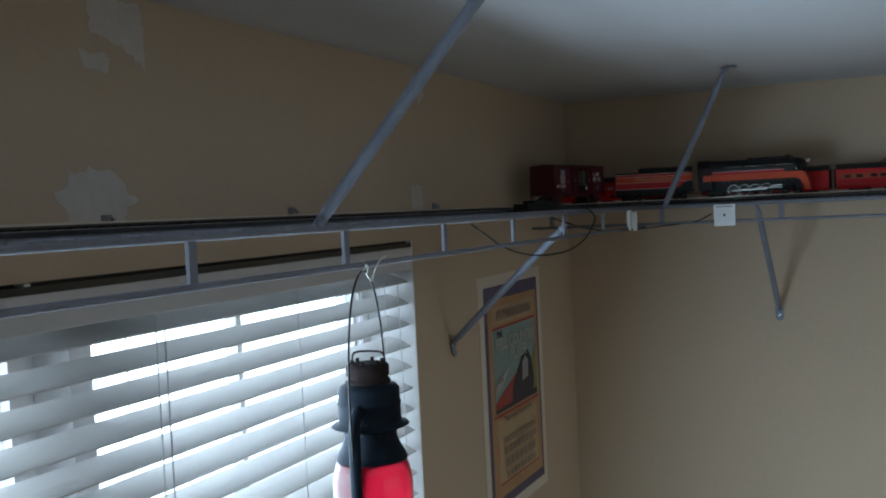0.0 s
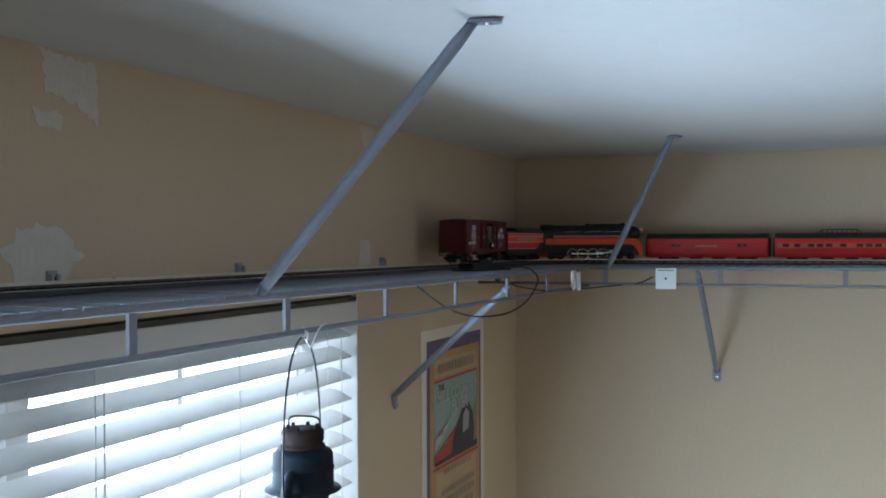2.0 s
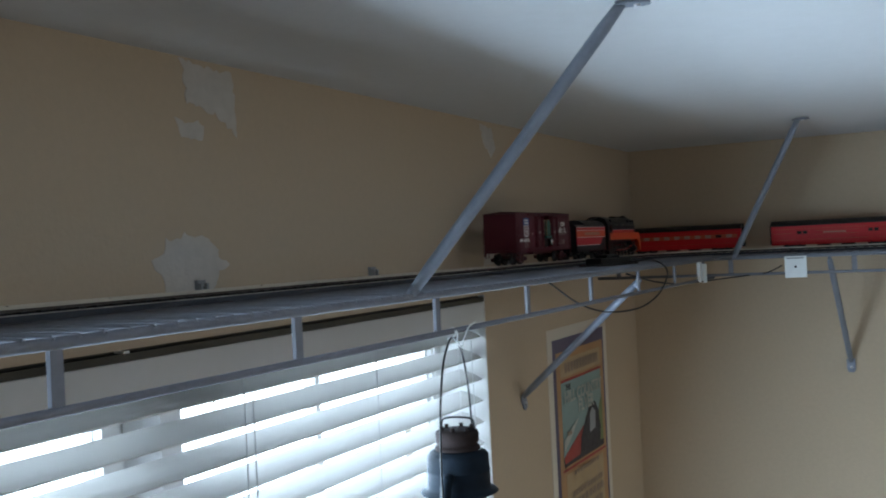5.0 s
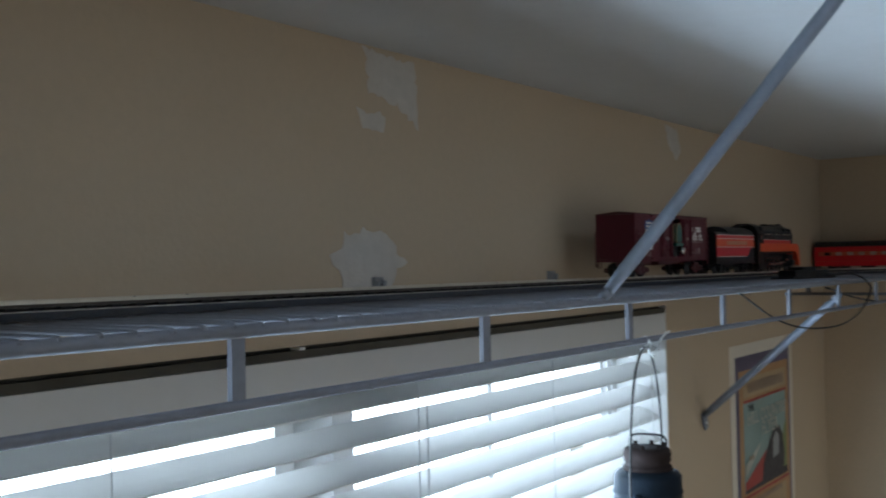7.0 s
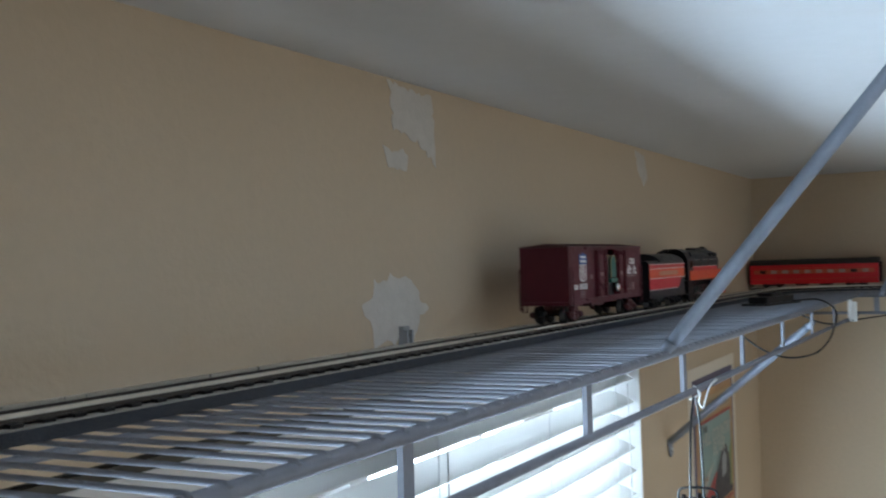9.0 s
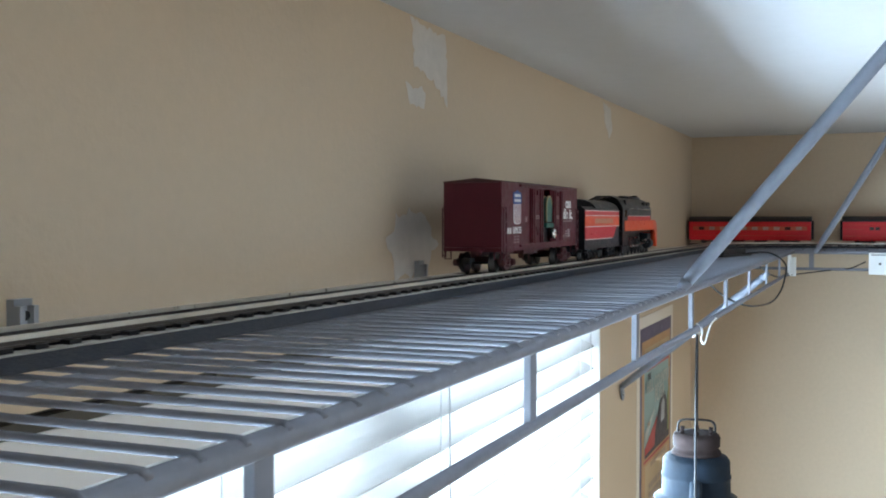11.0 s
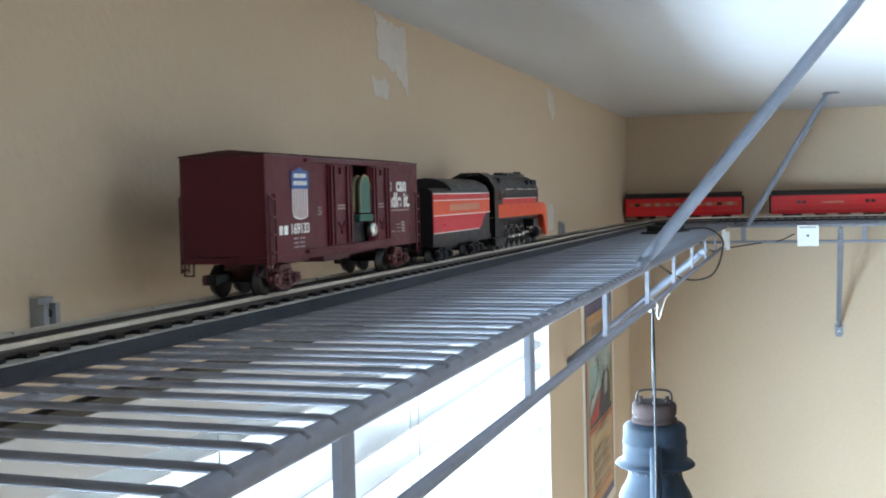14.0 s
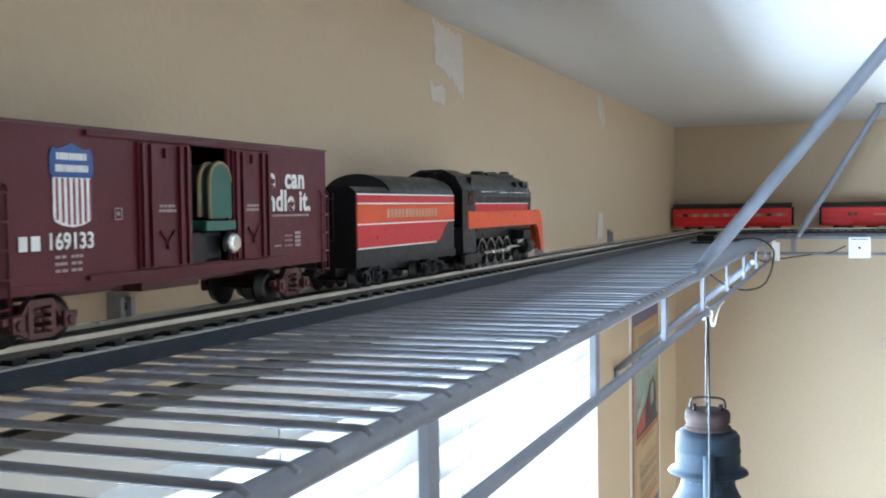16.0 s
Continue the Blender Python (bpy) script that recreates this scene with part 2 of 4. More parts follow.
# ---- the room ----
WX0, WX1, WZ0, WZ1 = -2.96, -1.075, 0.92, 2.058      # the window opening
structure("wall_window", boxes((LEFT_X, WX0, 0, 0.17, 0, CEIL), (WX1, 0.14, 0, 0.17, 0, CEIL), (WX0, WX1, 0, 0.17, 0, WZ0), (WX0, WX1, 0, 0.17, WZ1, CEIL)),
          TAN, "tan painted drywall with a wide window under the shelf", "wall")
structure("wall_end", boxes((0, 0.14, BACK_Y, 0, 0, CEIL)), TAN, "plain tan painted drywall behind the model trains", "wall")
# out of view; opening added to let the fill lamp into the room
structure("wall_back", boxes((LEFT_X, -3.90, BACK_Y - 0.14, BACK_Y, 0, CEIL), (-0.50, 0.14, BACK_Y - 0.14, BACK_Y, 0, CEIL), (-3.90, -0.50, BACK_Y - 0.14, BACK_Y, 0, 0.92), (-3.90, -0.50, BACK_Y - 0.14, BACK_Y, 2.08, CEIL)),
          TAN, "tan painted drywall with an unseen opening added for the fill lamp", "wall")
structure("wall_left", boxes((LEFT_X - 0.14, LEFT_X, BACK_Y - 0.14, 0.14, 0, CEIL)), TAN, "plain tan painted drywall", "wall")
structure("ceiling", boxes((LEFT_X - 0.14, 0.14, BACK_Y - 0.14, 0.14, CEIL, CEIL + 0.12)), CEILING, "white lightly textured ceiling", "ceiling")
structure("floor", boxes((LEFT_X - 0.14, 0.14, BACK_Y - 0.14, 0.14, -0.1, 0)), FLOOR, "beige carpet", "floor")
structure("backdrop", boxes((-14, 12, 6.0, 6.1, -3, 9)), HAZE, "overexposed pale sky and distance outside", "backdrop")
structure("ground", boxes((-60, 60, -60, 60, -0.4, -0.3)), mat("dry lawn", (0.125, 0.115, 0.085), 0.9, vary=0.3), "dry lawn outside the house", "ground")


def patch(cx, cz, corners, seed, rough=0.005):
    """A scraped spot where the plaster shows: a ragged flake on the wall, from a few corners."""
    rnd = random.Random(seed)
    pts = []
    for (ax, az), (bx, bz) in zip(corners, corners[1:] + corners[:1]):
        n = max(2, int(math.hypot(bx - ax, bz - az) / 0.006))
        for k in range(n):
            f = k / n
            pts.append((cx + ax + (bx - ax) * f + rough * (rnd.random() - 0.5), cz + az + (bz - az) * f + rough * (rnd.random() - 0.5)))
    bm = bmesh.new()
    prism(bm, pts, "y", -0.0006, 0.0005)
    return tagged(new("wall_patch", mesh(bm, "wall_patch", SPACKLE)), "ragged pale plaster patch on the tan wall", "wall patch", "wall patches")


patch(-1.905, 2.363, [(-0.056, 0.042), (-0.010, 0.036), (0.046, 0.034), (0.050, 0.0), (0.050, -0.050), (0.040, -0.038), (0.022, -0.032), (0.010, -0.020), (-0.016, -0.020), (-0.032, -0.010), (-0.046, -0.012), (-0.046, 0.006), (-0.052, 0.014), (-0.050, 0.028)], 3, 0.006)
patch(-1.945, 2.318, [(-0.030, 0.012), (-0.010, 0.006), (0.014, 0.012), (0.026, 0.004), (0.020, -0.012), (-0.018, -0.012), (-0.024, 0.0)], 5, 0.003)
patch(-1.955, 2.150, [(-0.070, 0.004), (-0.058, 0.012), (-0.048, 0.020), (-0.044, 0.032), (-0.026, 0.030), (-0.010, 0.037), (0.008, 0.032), (0.026, 0.037), (0.038, 0.025), (0.050, 0.018), (0.054, 0.006), (0.072, -0.003), (0.054, -0.012), (0.046, -0.026), (0.036, -0.038), (0.014, -0.032), (-0.006, -0.038), (-0.020, -0.032), (-0.046, -0.038), (-0.050, -0.022), (-0.058, -0.008)], 8, 0.006)
patch(-1.018, 2.372, [(-0.040, 0.028), (0.020, 0.020), (0.032, -0.020), (0.010, -0.036), (-0.026, -0.012)], 11, 0.006)
patch(-1.040, 2.143, [(-0.022, 0.022), (0.022, 0.024), (0.028, -0.026), (-0.030, -0.028)], 14, 0.006)


# ---- the window ----
def window():
    w = thing("window_1", "white vinyl double window behind the blinds", "window", kind="structure")
    mid = -1.930                   # the middle post; the sashes stand on either side of it
    part("window_frame", boxes((WX0, WX1, 0.105, 0.16, WZ0, WZ0 + 0.04), (WX0, WX1, 0.105, 0.16, WZ1 - 0.04, WZ1), (WX0, WX0 + 0.04, 0.105, 0.16, WZ0 + 0.04, WZ1 - 0.04),
                               (WX1 - 0.04, WX1, 0.105, 0.16, WZ0 + 0.04, WZ1 - 0.04), (mid, mid + 0.040, 0.085, 0.16, WZ0 + 0.04, WZ1 - 0.04),
                               (mid - 0.042, mid, 0.150, 0.16, WZ0 + 0.04, WZ1 - 0.04)), VINYL, w)
    part("jamb_liner", boxes((WX1 - 0.003, WX1, 0.001, 0.104, WZ0 + 0.005, WZ1), (WX0, WX0 + 0.003, 0.001, 0.104, WZ0 + 0.005, WZ1)), VINYL, w, "white jamb beside the blind")
    for x0, x1, xm in ((WX0 + 0.04, mid - 0.042, -2.370), (mid + 0.040, WX1 - 0.018, -1.507)):
        part("sash", boxes((x0, x0 + 0.03, 0.115, 0.15, WZ0 + 0.04, WZ1 - 0.04), (x1 - 0.03, x1, 0.115, 0.15, WZ0 + 0.04, WZ1 - 0.04),
                           (x0 + 0.03, x1 - 0.03, 0.115, 0.15, WZ0 + 0.04, WZ0 + 0.075), (x0 + 0.03, x1 - 0.03, 0.115, 0.15, WZ1 - 0.075, WZ1 - 0.04),
                           (xm - 0.007, xm + 0.007, 0.12, 0.145, WZ0 + 0.075, WZ1 - 0.075)), VINYL, w)
        p = part("pane", boxes((x0 + 0.03, x1 - 0.03, 0.130, 0.134, WZ0 + 0.075, WZ1 - 0.075)), GLASS, w)
        p.visible_shadow = False
    part("window_sill", boxes((WX0, WX1, 0.0, 0.105, WZ0 - 0.02, WZ0 + 0.004)), VINYL, w)


window()


def blind():
    x0, x1 = WX0 + 0.004, WX1 - 0.004
    b = thing("window_blind", "white horizontal slat blind, half open, inside the window recess", "blind")
    part("valance", boxes((x0, x1, 0.001, 0.010, 2.000, 2.044), bevel=0.001), BLIND, b)
    part("headrail", boxes((x0, x1, 0.012, 0.060, 2.002, 2.0575)), DARKTOP, b, "mottled dark top of the headrail")
    # thin dark strip closing the gap over the valance
    part("dust_strip", boxes((x0, x1, 0.0005, 0.0118, 2.0445, 2.0535)), DARKTOP, b, "dark strip across the gap above the valance")
    # speck of light through the gap, made as a small white chip
    part("valance_clip", boxes((-2.083, -2.074, -0.004, 0.010, 2.0538, 2.0568)), TRIM, b, "white chip in place of light showing through above the valance")
    bm = bmesh.new()
    half, tilt = 0.0255, radians(21)
    up = [(half * c, 0.0022 * (1 - c * c)) for c in (-1, -0.6, -0.2, 0.2, 0.6, 1)]
    outline = up + [(p[0], p[1] - 0.0026) for p in reversed(up)]
    cs, sn = math.cos(tilt), math.sin(tilt)
    prism(bm, [(y * cs - z * sn, y * sn + z * cs) for y, z in outline], "x", x0 + 0.003, x1 - 0.003)
    slat = mesh(bm, "slat", SLAT)
    z, k = 1.985, 0
    while z > 0.98:
        ob = new("slat", slat)
        ob.parent, ob.matrix_basis = b, pose(0, 0.034, z, 0.6 * math.sin(k * 7.1), 0, 0.02 * math.sin(k * 3.3))
        z, k = z - 0.0425, k + 1
    part("bottom_rail", boxes((x0 + 0.01, x1 - 0.006, 0.012, 0.056, 0.945, 0.963), bevel=0.003), BLIND, b)
    for x in (-2.75, -2.32, -1.852, -1.50, -1.19):
        for y in (0.0085, 0.0595):
            part("ladder_cord", tubes(0.0011, [(x, y, 0.955), (x, y, 2.001)], n=5), CORD, b)
    for x, z in ((-1.845, 1.25), (-1.15, 1.5)):
        part("pull_cord", tubes(0.0013, [(x, 0.0, 1.975), (x - 0.002, -0.003, (z + 1.975) / 2), (x - 0.001, 0.0, z)], n=5), CORD, b)

blind()


# ---- wire shelves ----
def shelf(name, label, length, depth, m, gap_posts, first_post, lip=-0.047):
    """Local: x along the wall from 0 to length, y from the wall (0) out to depth, z 0 at the wires' top."""
    sh = thing(name, label, "wire shelf", m, "wire shelves")
    r = 0.0016
    part("front_rail", tubes(0.0046, [(0, depth, -0.006), (length, depth, -0.006)], n=10), WIRE, sh)
    part("lip_rail", tubes(0.0036, [(0, depth + 0.001, lip), (length, depth + 0.001, lip)], n=10), WIRE, sh)
    part("back_rail", tubes(0.0030, [(0, 0.006, -0.005), (length, 0.006, -0.005)], n=8), WIRE, sh)
    part("middle_rail", tubes(0.0030, [(0, depth * 0.5, -0.0055), (length, depth * 0.5, -0.0055)], n=8), WIRE, sh)
    post_x = first_post
    bm = bmesh.new()
    box(bm, -0.0058, 0.0058, -0.002, 0.002, lip + 0.002, -0.0075)
    post = mesh(bm, "lip_post", WIRE)
    while post_x < length:
        ob = new("lip_post", post)
        ob.parent, ob.matrix_basis = sh, pose(post_x, depth, 0)
        post_x += gap_posts
    bm = bmesh.new()
    tube(bm, [(0, 0.002, -r), (0, depth * 0.5, -r - 0.0002), (0, depth - 0.0020, -r), (0, depth + 0.0016, -0.0018), (0, depth + 0.0038, -0.0034)], r, 6)
    wire = mesh(bm, "wire", WIRE)
    n = int(length / 0.0245)
    for k in range(n):
        ob = new("wire", wire)
        ob.parent, ob.matrix_basis = sh, pose(0.012 + 0.0245 * k + 0.0006 * math.sin(k * 2.7), 0, 0.0003 * math.sin(k * 1.9), 0, 0, 0.12 * math.sin(k * 5.3))
    return sh


V0, STEP = -1.886, 0.287
# along the window wall: local x runs from the corner towards the left
shelf("wire_shelf", "grey vinyl-coated wire shelf with a deep front lip, above the window", 4.0, -FRONT,
      Matrix.Translation((-0.345, 0, SHELF)) @ Matrix.Rotation(0.005, 4, "Y") @ pose(0, 0, 0, 0, 0, 180), STEP, (-0.345 - V0) % STEP, -0.052)     # rises a little away from the corner
shelf("wire_shelf", "grey vinyl-coated wire shelf carrying two tracks along the end wall", 3.2, -FRONT_END, pose(0, 0, SHELF, 0, 0, 90) @ pose(-3.2, 0, 0),
      STEP, (3.2 - 0.63) % STEP)


def strut(name, label, foot, top, flange_n, kind_label, category, width=0.0075):
    """A flattened steel tube between two points with a bent, screwed tab at its far end."""
    f, t = Vector(foot), Vector(top)
    d = (t - f).normalized()
    n = Vector(flange_n)
    s = thing(name, label, category, Matrix.Translation(f), kind_label)
    bm = bmesh.new()
    tube(bm, [(0, 0, 0), *[(t - f) * a for a in (0.08, 0.5, 0.92)], t - f], [width * 0.8, width, width, width, width * 0.75], 10)
    part("rod", bm, STEEL, s)
    flat = (d - n * d.dot(n))
    flat = flat.normalized() if flat.length > 0.05 else Vector((0, 0, -1))
    side = n.cross(flat)
    bm = bmesh.new()
    base = t - f
    c = [base + flat * a + side * b for a, b in ((-0.006, -0.011), (0.022, -0.011), (0.030, -0.006), (0.030, 0.006), (0.022, 0.011), (-0.006, 0.011))]
    lo, hi = [bm.verts.new(p - n * 0.0005) for p in c], [bm.verts.new(p + n * 0.0025) for p in c]
    for i in range(6):
        bm.faces.new((lo[i], lo[(i + 1) % 6], hi[(i + 1) % 6], hi[i]))
    bm.faces.new(lo[::-1])
    bm.faces.new(hi)
    part("tab", bm, STEEL, s)
    bm = bmesh.new()
    p = base + flat * 0.016
    tube(bm, [p + n * 0.001, p + n * 0.005], [0.0045, 0.0035], 10)
    part("screw", bm, SCREW, s)
    bm = bmesh.new()
    tube(bm, [Vector((0, 0, 0)) - d * 0.010, d * 0.006], [0.0045, 0.0070], 10)
    part("hook", bm, STEEL, s)
    return s


strut("ceiling_brace", "grey flat steel brace from the shelf edge up to the ceiling", (-1.946, FRONT - 0.002, SHELF + 0.009), (-1.898, -0.541, CEIL - 0.003), (0, 0, -1), "steel braces", "brace", 0.0074)
strut("ceiling_brace", "grey flat steel brace from the shelf edge up to the ceiling", (-0.352, -0.357, SHELF + 0.002), (-0.518, -0.540, CEIL - 0.003), (0, 0, -1), "steel braces", "brace", 0.0075)
strut("wall_brace", "grey steel brace from the wall up to the shelf edge", (-1.02, FRONT + 0.004, SHELF - 0.03), (-0.905, -0.003, 1.828), (0, -1, 0), "steel braces", "brace", 0.0075)
strut("wall_brace", "grey steel brace from the wall up to the shelf edge", (FRONT_END + 0.004, -0.575, SHELF - 0.02), (-0.003, -0.583, 1.800), (-1, 0, 0), "steel braces", "brace", 0.0075)


def wall_clip(x, z=2.118):
    c = thing("wall_clip", "small grey plastic shelf clip screwed to the wall", "shelf clip", pose(x, 0, z), "wall clips")
    part("body", boxes((-0.0075, 0.0075, -0.006, 0, -0.014, 0.012), (-0.0075, -0.0035, -0.011, -0.006, -0.014, 0.008), (0.0035, 0.0075, -0.011, -0.006, -0.014, 0.008)), GREYCLIP, c)
    bm = bmesh.new()
    tube(bm, [(0, -0.0062, 0.002), (0, -0.0085, 0.002)], 0.003, 10)
    part("screw", bm, BLACK, c)


for cx in (-1.945, -1.52, -0.963, -2.547, -3.05):
    wall_clip(cx)


def white_plate():
    p = thing("terminal_plate", "small square white plastic plate clipped to the shelf lip", "terminal plate", pose(FRONT_END - 0.006, -0.498, 2.068))
    part("plate", boxes((-0.004, 0.002, -0.0255, 0.0255, -0.0262, 0.0262), bevel=0.0012), TRIM, p)
    bm = bmesh.new()
    tube(bm, [(-0.003, 0, 0), (-0.0047, 0, 0)], 0.003, 12)
    part("hole", bm, BLACK, p)
    part("label_edge", boxes((-0.0046, -0.0038, -0.020, 0.020, 0.0195, 0.0225)), GREYCLIP, p)
    c = thing("corner_clip", "white plastic clip joining the two shelf lips", "shelf clip", pose(-0.510, FRONT - 0.004, 2.067, 0, 0, 6))
    part("body", boxes((-0.020, 0.016, -0.004, 0.004, -0.022, 0.025), (0.006, 0.016, -0.015, -0.004, -0.024, 0.020), bevel=0.001), TRIM, c)


white_plate()

# ---- tracks ----
YC, XM, XS, RC = -0.098, 0.151, 0.068, 0.235       # main track by the window wall, on the end wall, the siding, the curve
XA = -XM - RC


SIDING = 2.1095                    # rail top of the siding, laid straight on the wires
SLOPE = 0.005                      # the shelf and its track fall towards the corner


def drop(u):
    return SLOPE * (min(u, -0.27) + 2.70)


def shelf_top(u):
    return SHELF + SLOPE * max(0.0, -0.345 - u)


def along(u):
    """Place and heading on the main line; u grows towards the corner and round it, and equals x on the straight."""
    if u < XA:
        return Vector((u, YC, -drop(u))), 0.0
    a = (u - XA) / RC
    if a < math.pi / 2:
        return Vector((XA + RC * math.sin(a), YC - RC * (1 - math.cos(a)), -drop(u))), -a
    return Vector((-XM, YC - RC - (u - XA - RC * math.pi / 2), -drop(u))), -math.pi / 2


def sweep(bm, us, place, off0, off1, z0, z1):
    rows = []
    for u in us:
        p, a = place(u)
        n = Vector((-math.sin(a), math.cos(a), 0))
        rows.append([bm.verts.new(p + n * o + Vector((0, 0, z))) for o, z in ((off0, z0), (off1, z0), (off1, z1), (off0, z1))])
    for a, b in zip(rows, rows[1:]):
        for k in range(4):
            bm.faces.new((a[k], a[(k + 1) % 4], b[(k + 1) % 4], b[k]))
    bm.faces.new(rows[0])
    bm.faces.new(rows[-1][::-1])


def track(name, label, place, us, bed0, bed1, near, ground):
    t = thing(name, label, "model track", None, "model tracks")
    bm = bmesh.new()
    rows = []                      # sloped shoulders
    for u in us:
        p, a = place(u)
        n = Vector((-math.sin(a), math.cos(a), 0))
        rows.append([bm.verts.new(p + n * o + Vector((0, 0, SHELF + z))) for o, z in ((bed0, ground(u) + 0.0006 - SHELF - p.z), (bed1, ground(u) + 0.0006 - SHELF - p.z), (0.029, 0.0172), (-0.030, 0.0172))])
    for a, b in zip(rows, rows[1:]):
        for k in range(4):
            bm.faces.new((a[k], a[(k + 1) % 4], b[(k + 1) % 4], b[k]))
    bm.faces.new(rows[0])
    bm.faces.new(rows[-1][::-1])
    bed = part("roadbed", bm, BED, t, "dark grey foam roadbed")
    # strips beside the ties, with light from the ceiling put into their colour
    bm = bmesh.new()
    for o in (-0.0236, 0.0234):
        sweep(bm, us, place, o - 0.0052, o + 0.0046, SHELF + 0.0168, SHELF + 0.0180)
    part("ballast", bm, BED_LIT, bed, "roadbed shoulder in a paler grey for the light from above")
    for o in (-0.0163, 0.0163):
        bm = bmesh.new()
        sweep(bm, us, place, o - 0.0025, o + 0.0025, SHELF + 0.0195, SHELF + 0.0205)
        sweep(bm, us, place, o - 0.0007, o + 0.0007, SHELF + 0.0205, RAIL - 0.0024)
        r = part("rail", bm, RAIL_SIDE, t)
        bm = bmesh.new()
        sweep(bm, us, place, o - 0.0014, o + 0.0014, RAIL - 0.0024, RAIL)
        part("rail_head", bm, RAILS, r, "bright worn rail head")
    bm = bmesh.new()
    box(bm, -0.0042, 0.0042, -0.0245, 0.0245, 0, 0.0045)
    tie = mesh(bm, "tie", TIE)
    rest = bmesh.new()
    u = us[0] + 0.006
    while u < us[-1]:
        p, a = place(u)
        if near[0] <= u <= near[1]:
            ob = new("tie", tie)
            ob.parent, ob.matrix_basis = t, Matrix.Translation(p + Vector((0, 0, SHELF + 0.0158))) @ pose(0, 0, 0, 0, 0, math.degrees(a))
        else:
            m = Matrix.Translation(p + Vector((0, 0, SHELF + 0.01755))) @ pose(0, 0, 0, 0, 0, math.degrees(a)) @ Matrix.Diagonal((0.0084, 0.049, 0.0045, 1))
            bmesh.ops.create_cube(rest, size=1, matrix=m)
        u += 0.0220
    if len(rest.verts):
        tagged(part("ties", rest, TIE, t), kind="stuff")
    else:
        rest.free()
    return t


track("track", "nickel rails on black ties over a dark foam bed", along, [-4.2 + 0.05 * i for i in range(76)] + [XA + 0.02 * i for i in range(1, 20)] + [XA + 0.4 + 0.1 * i for i in range(1, 27)],
      -0.046, 0.036, (-3.3, 0.6), shelf_top)
track("siding_track", "nickel rails on black ties along the end wall", lambda u: (Vector((-XS, -u, SIDING - RAIL)), -math.pi / 2), [0.006 + 0.1 * i for i in range(30)], -0.036, 0.036, (0, 1.3), lambda u: SHELF - 0.0030)


def switch_motor():
    s = thing("switch_motor", "black plastic turnout motor on the shelf by the curve", "switch motor", pose(-0.93, -0.215, SHELF + 0.003, 0, 0, -14))
    part("case", boxes((-0.060, 0.060, -0.018, 0.018, 0, 0.016), (-0.03, 0.02, -0.014, 0.014, 0.016, 0.022), bevel=0.002), BLACK, s)
    part("base_plate", boxes((-0.075, 0.075, -0.024, 0.024, 0, 0.004)), BLACK, s)


switch_motor()


def smooth(pts, n=8):
    pts = [Vector(p) for p in pts]
    ext = [2 * pts[0] - pts[1], *pts, 2 * pts[-1] - pts[-2]]
    out = []
    for i in range(1, len(ext) - 2):
        a, b, c, d = ext[i - 1:i + 3]
        for k in range(n):
            t = k / n
            out.append(0.5 * ((2 * b) + (c - a) * t + (2 * a - 5 * b + 4 * c - d) * t * t + (3 * b - a - 3 * c + d) * t ** 3))
    return [*out, pts[-1]]


def cable(pts, label):
    tagged(new("cable", mesh(tubes(0.0017, smooth(pts), n=6), "cable", BLACK)), label, "cable", "black cables")


cable([(-0.90, -0.235, 2.106), (-0.875, -0.29, 2.109), (-0.890, -0.323, 2.088), (-0.93, -0.325, 2.060), (-0.99, -0.321, 2.038), (-1.08, -0.311, 2.025), (-1.18, -0.285, 2.027), (-1.235, -0.252, 2.046), (-1.280, -0.212, 2.088)], "black wire drooping in a loop under the shelf edge")
cable([(-1.08, -0.294, 2.090), (-0.891, -0.296, 2.066), (-0.69, -0.302, 2.050), (-0.50, -0.31, 2.046), (-0.345, -0.38, 2.050), (-0.340, -0.43, 2.056), (-0.338, -0.466, 2.072)], "black wire running along the shelf lip")

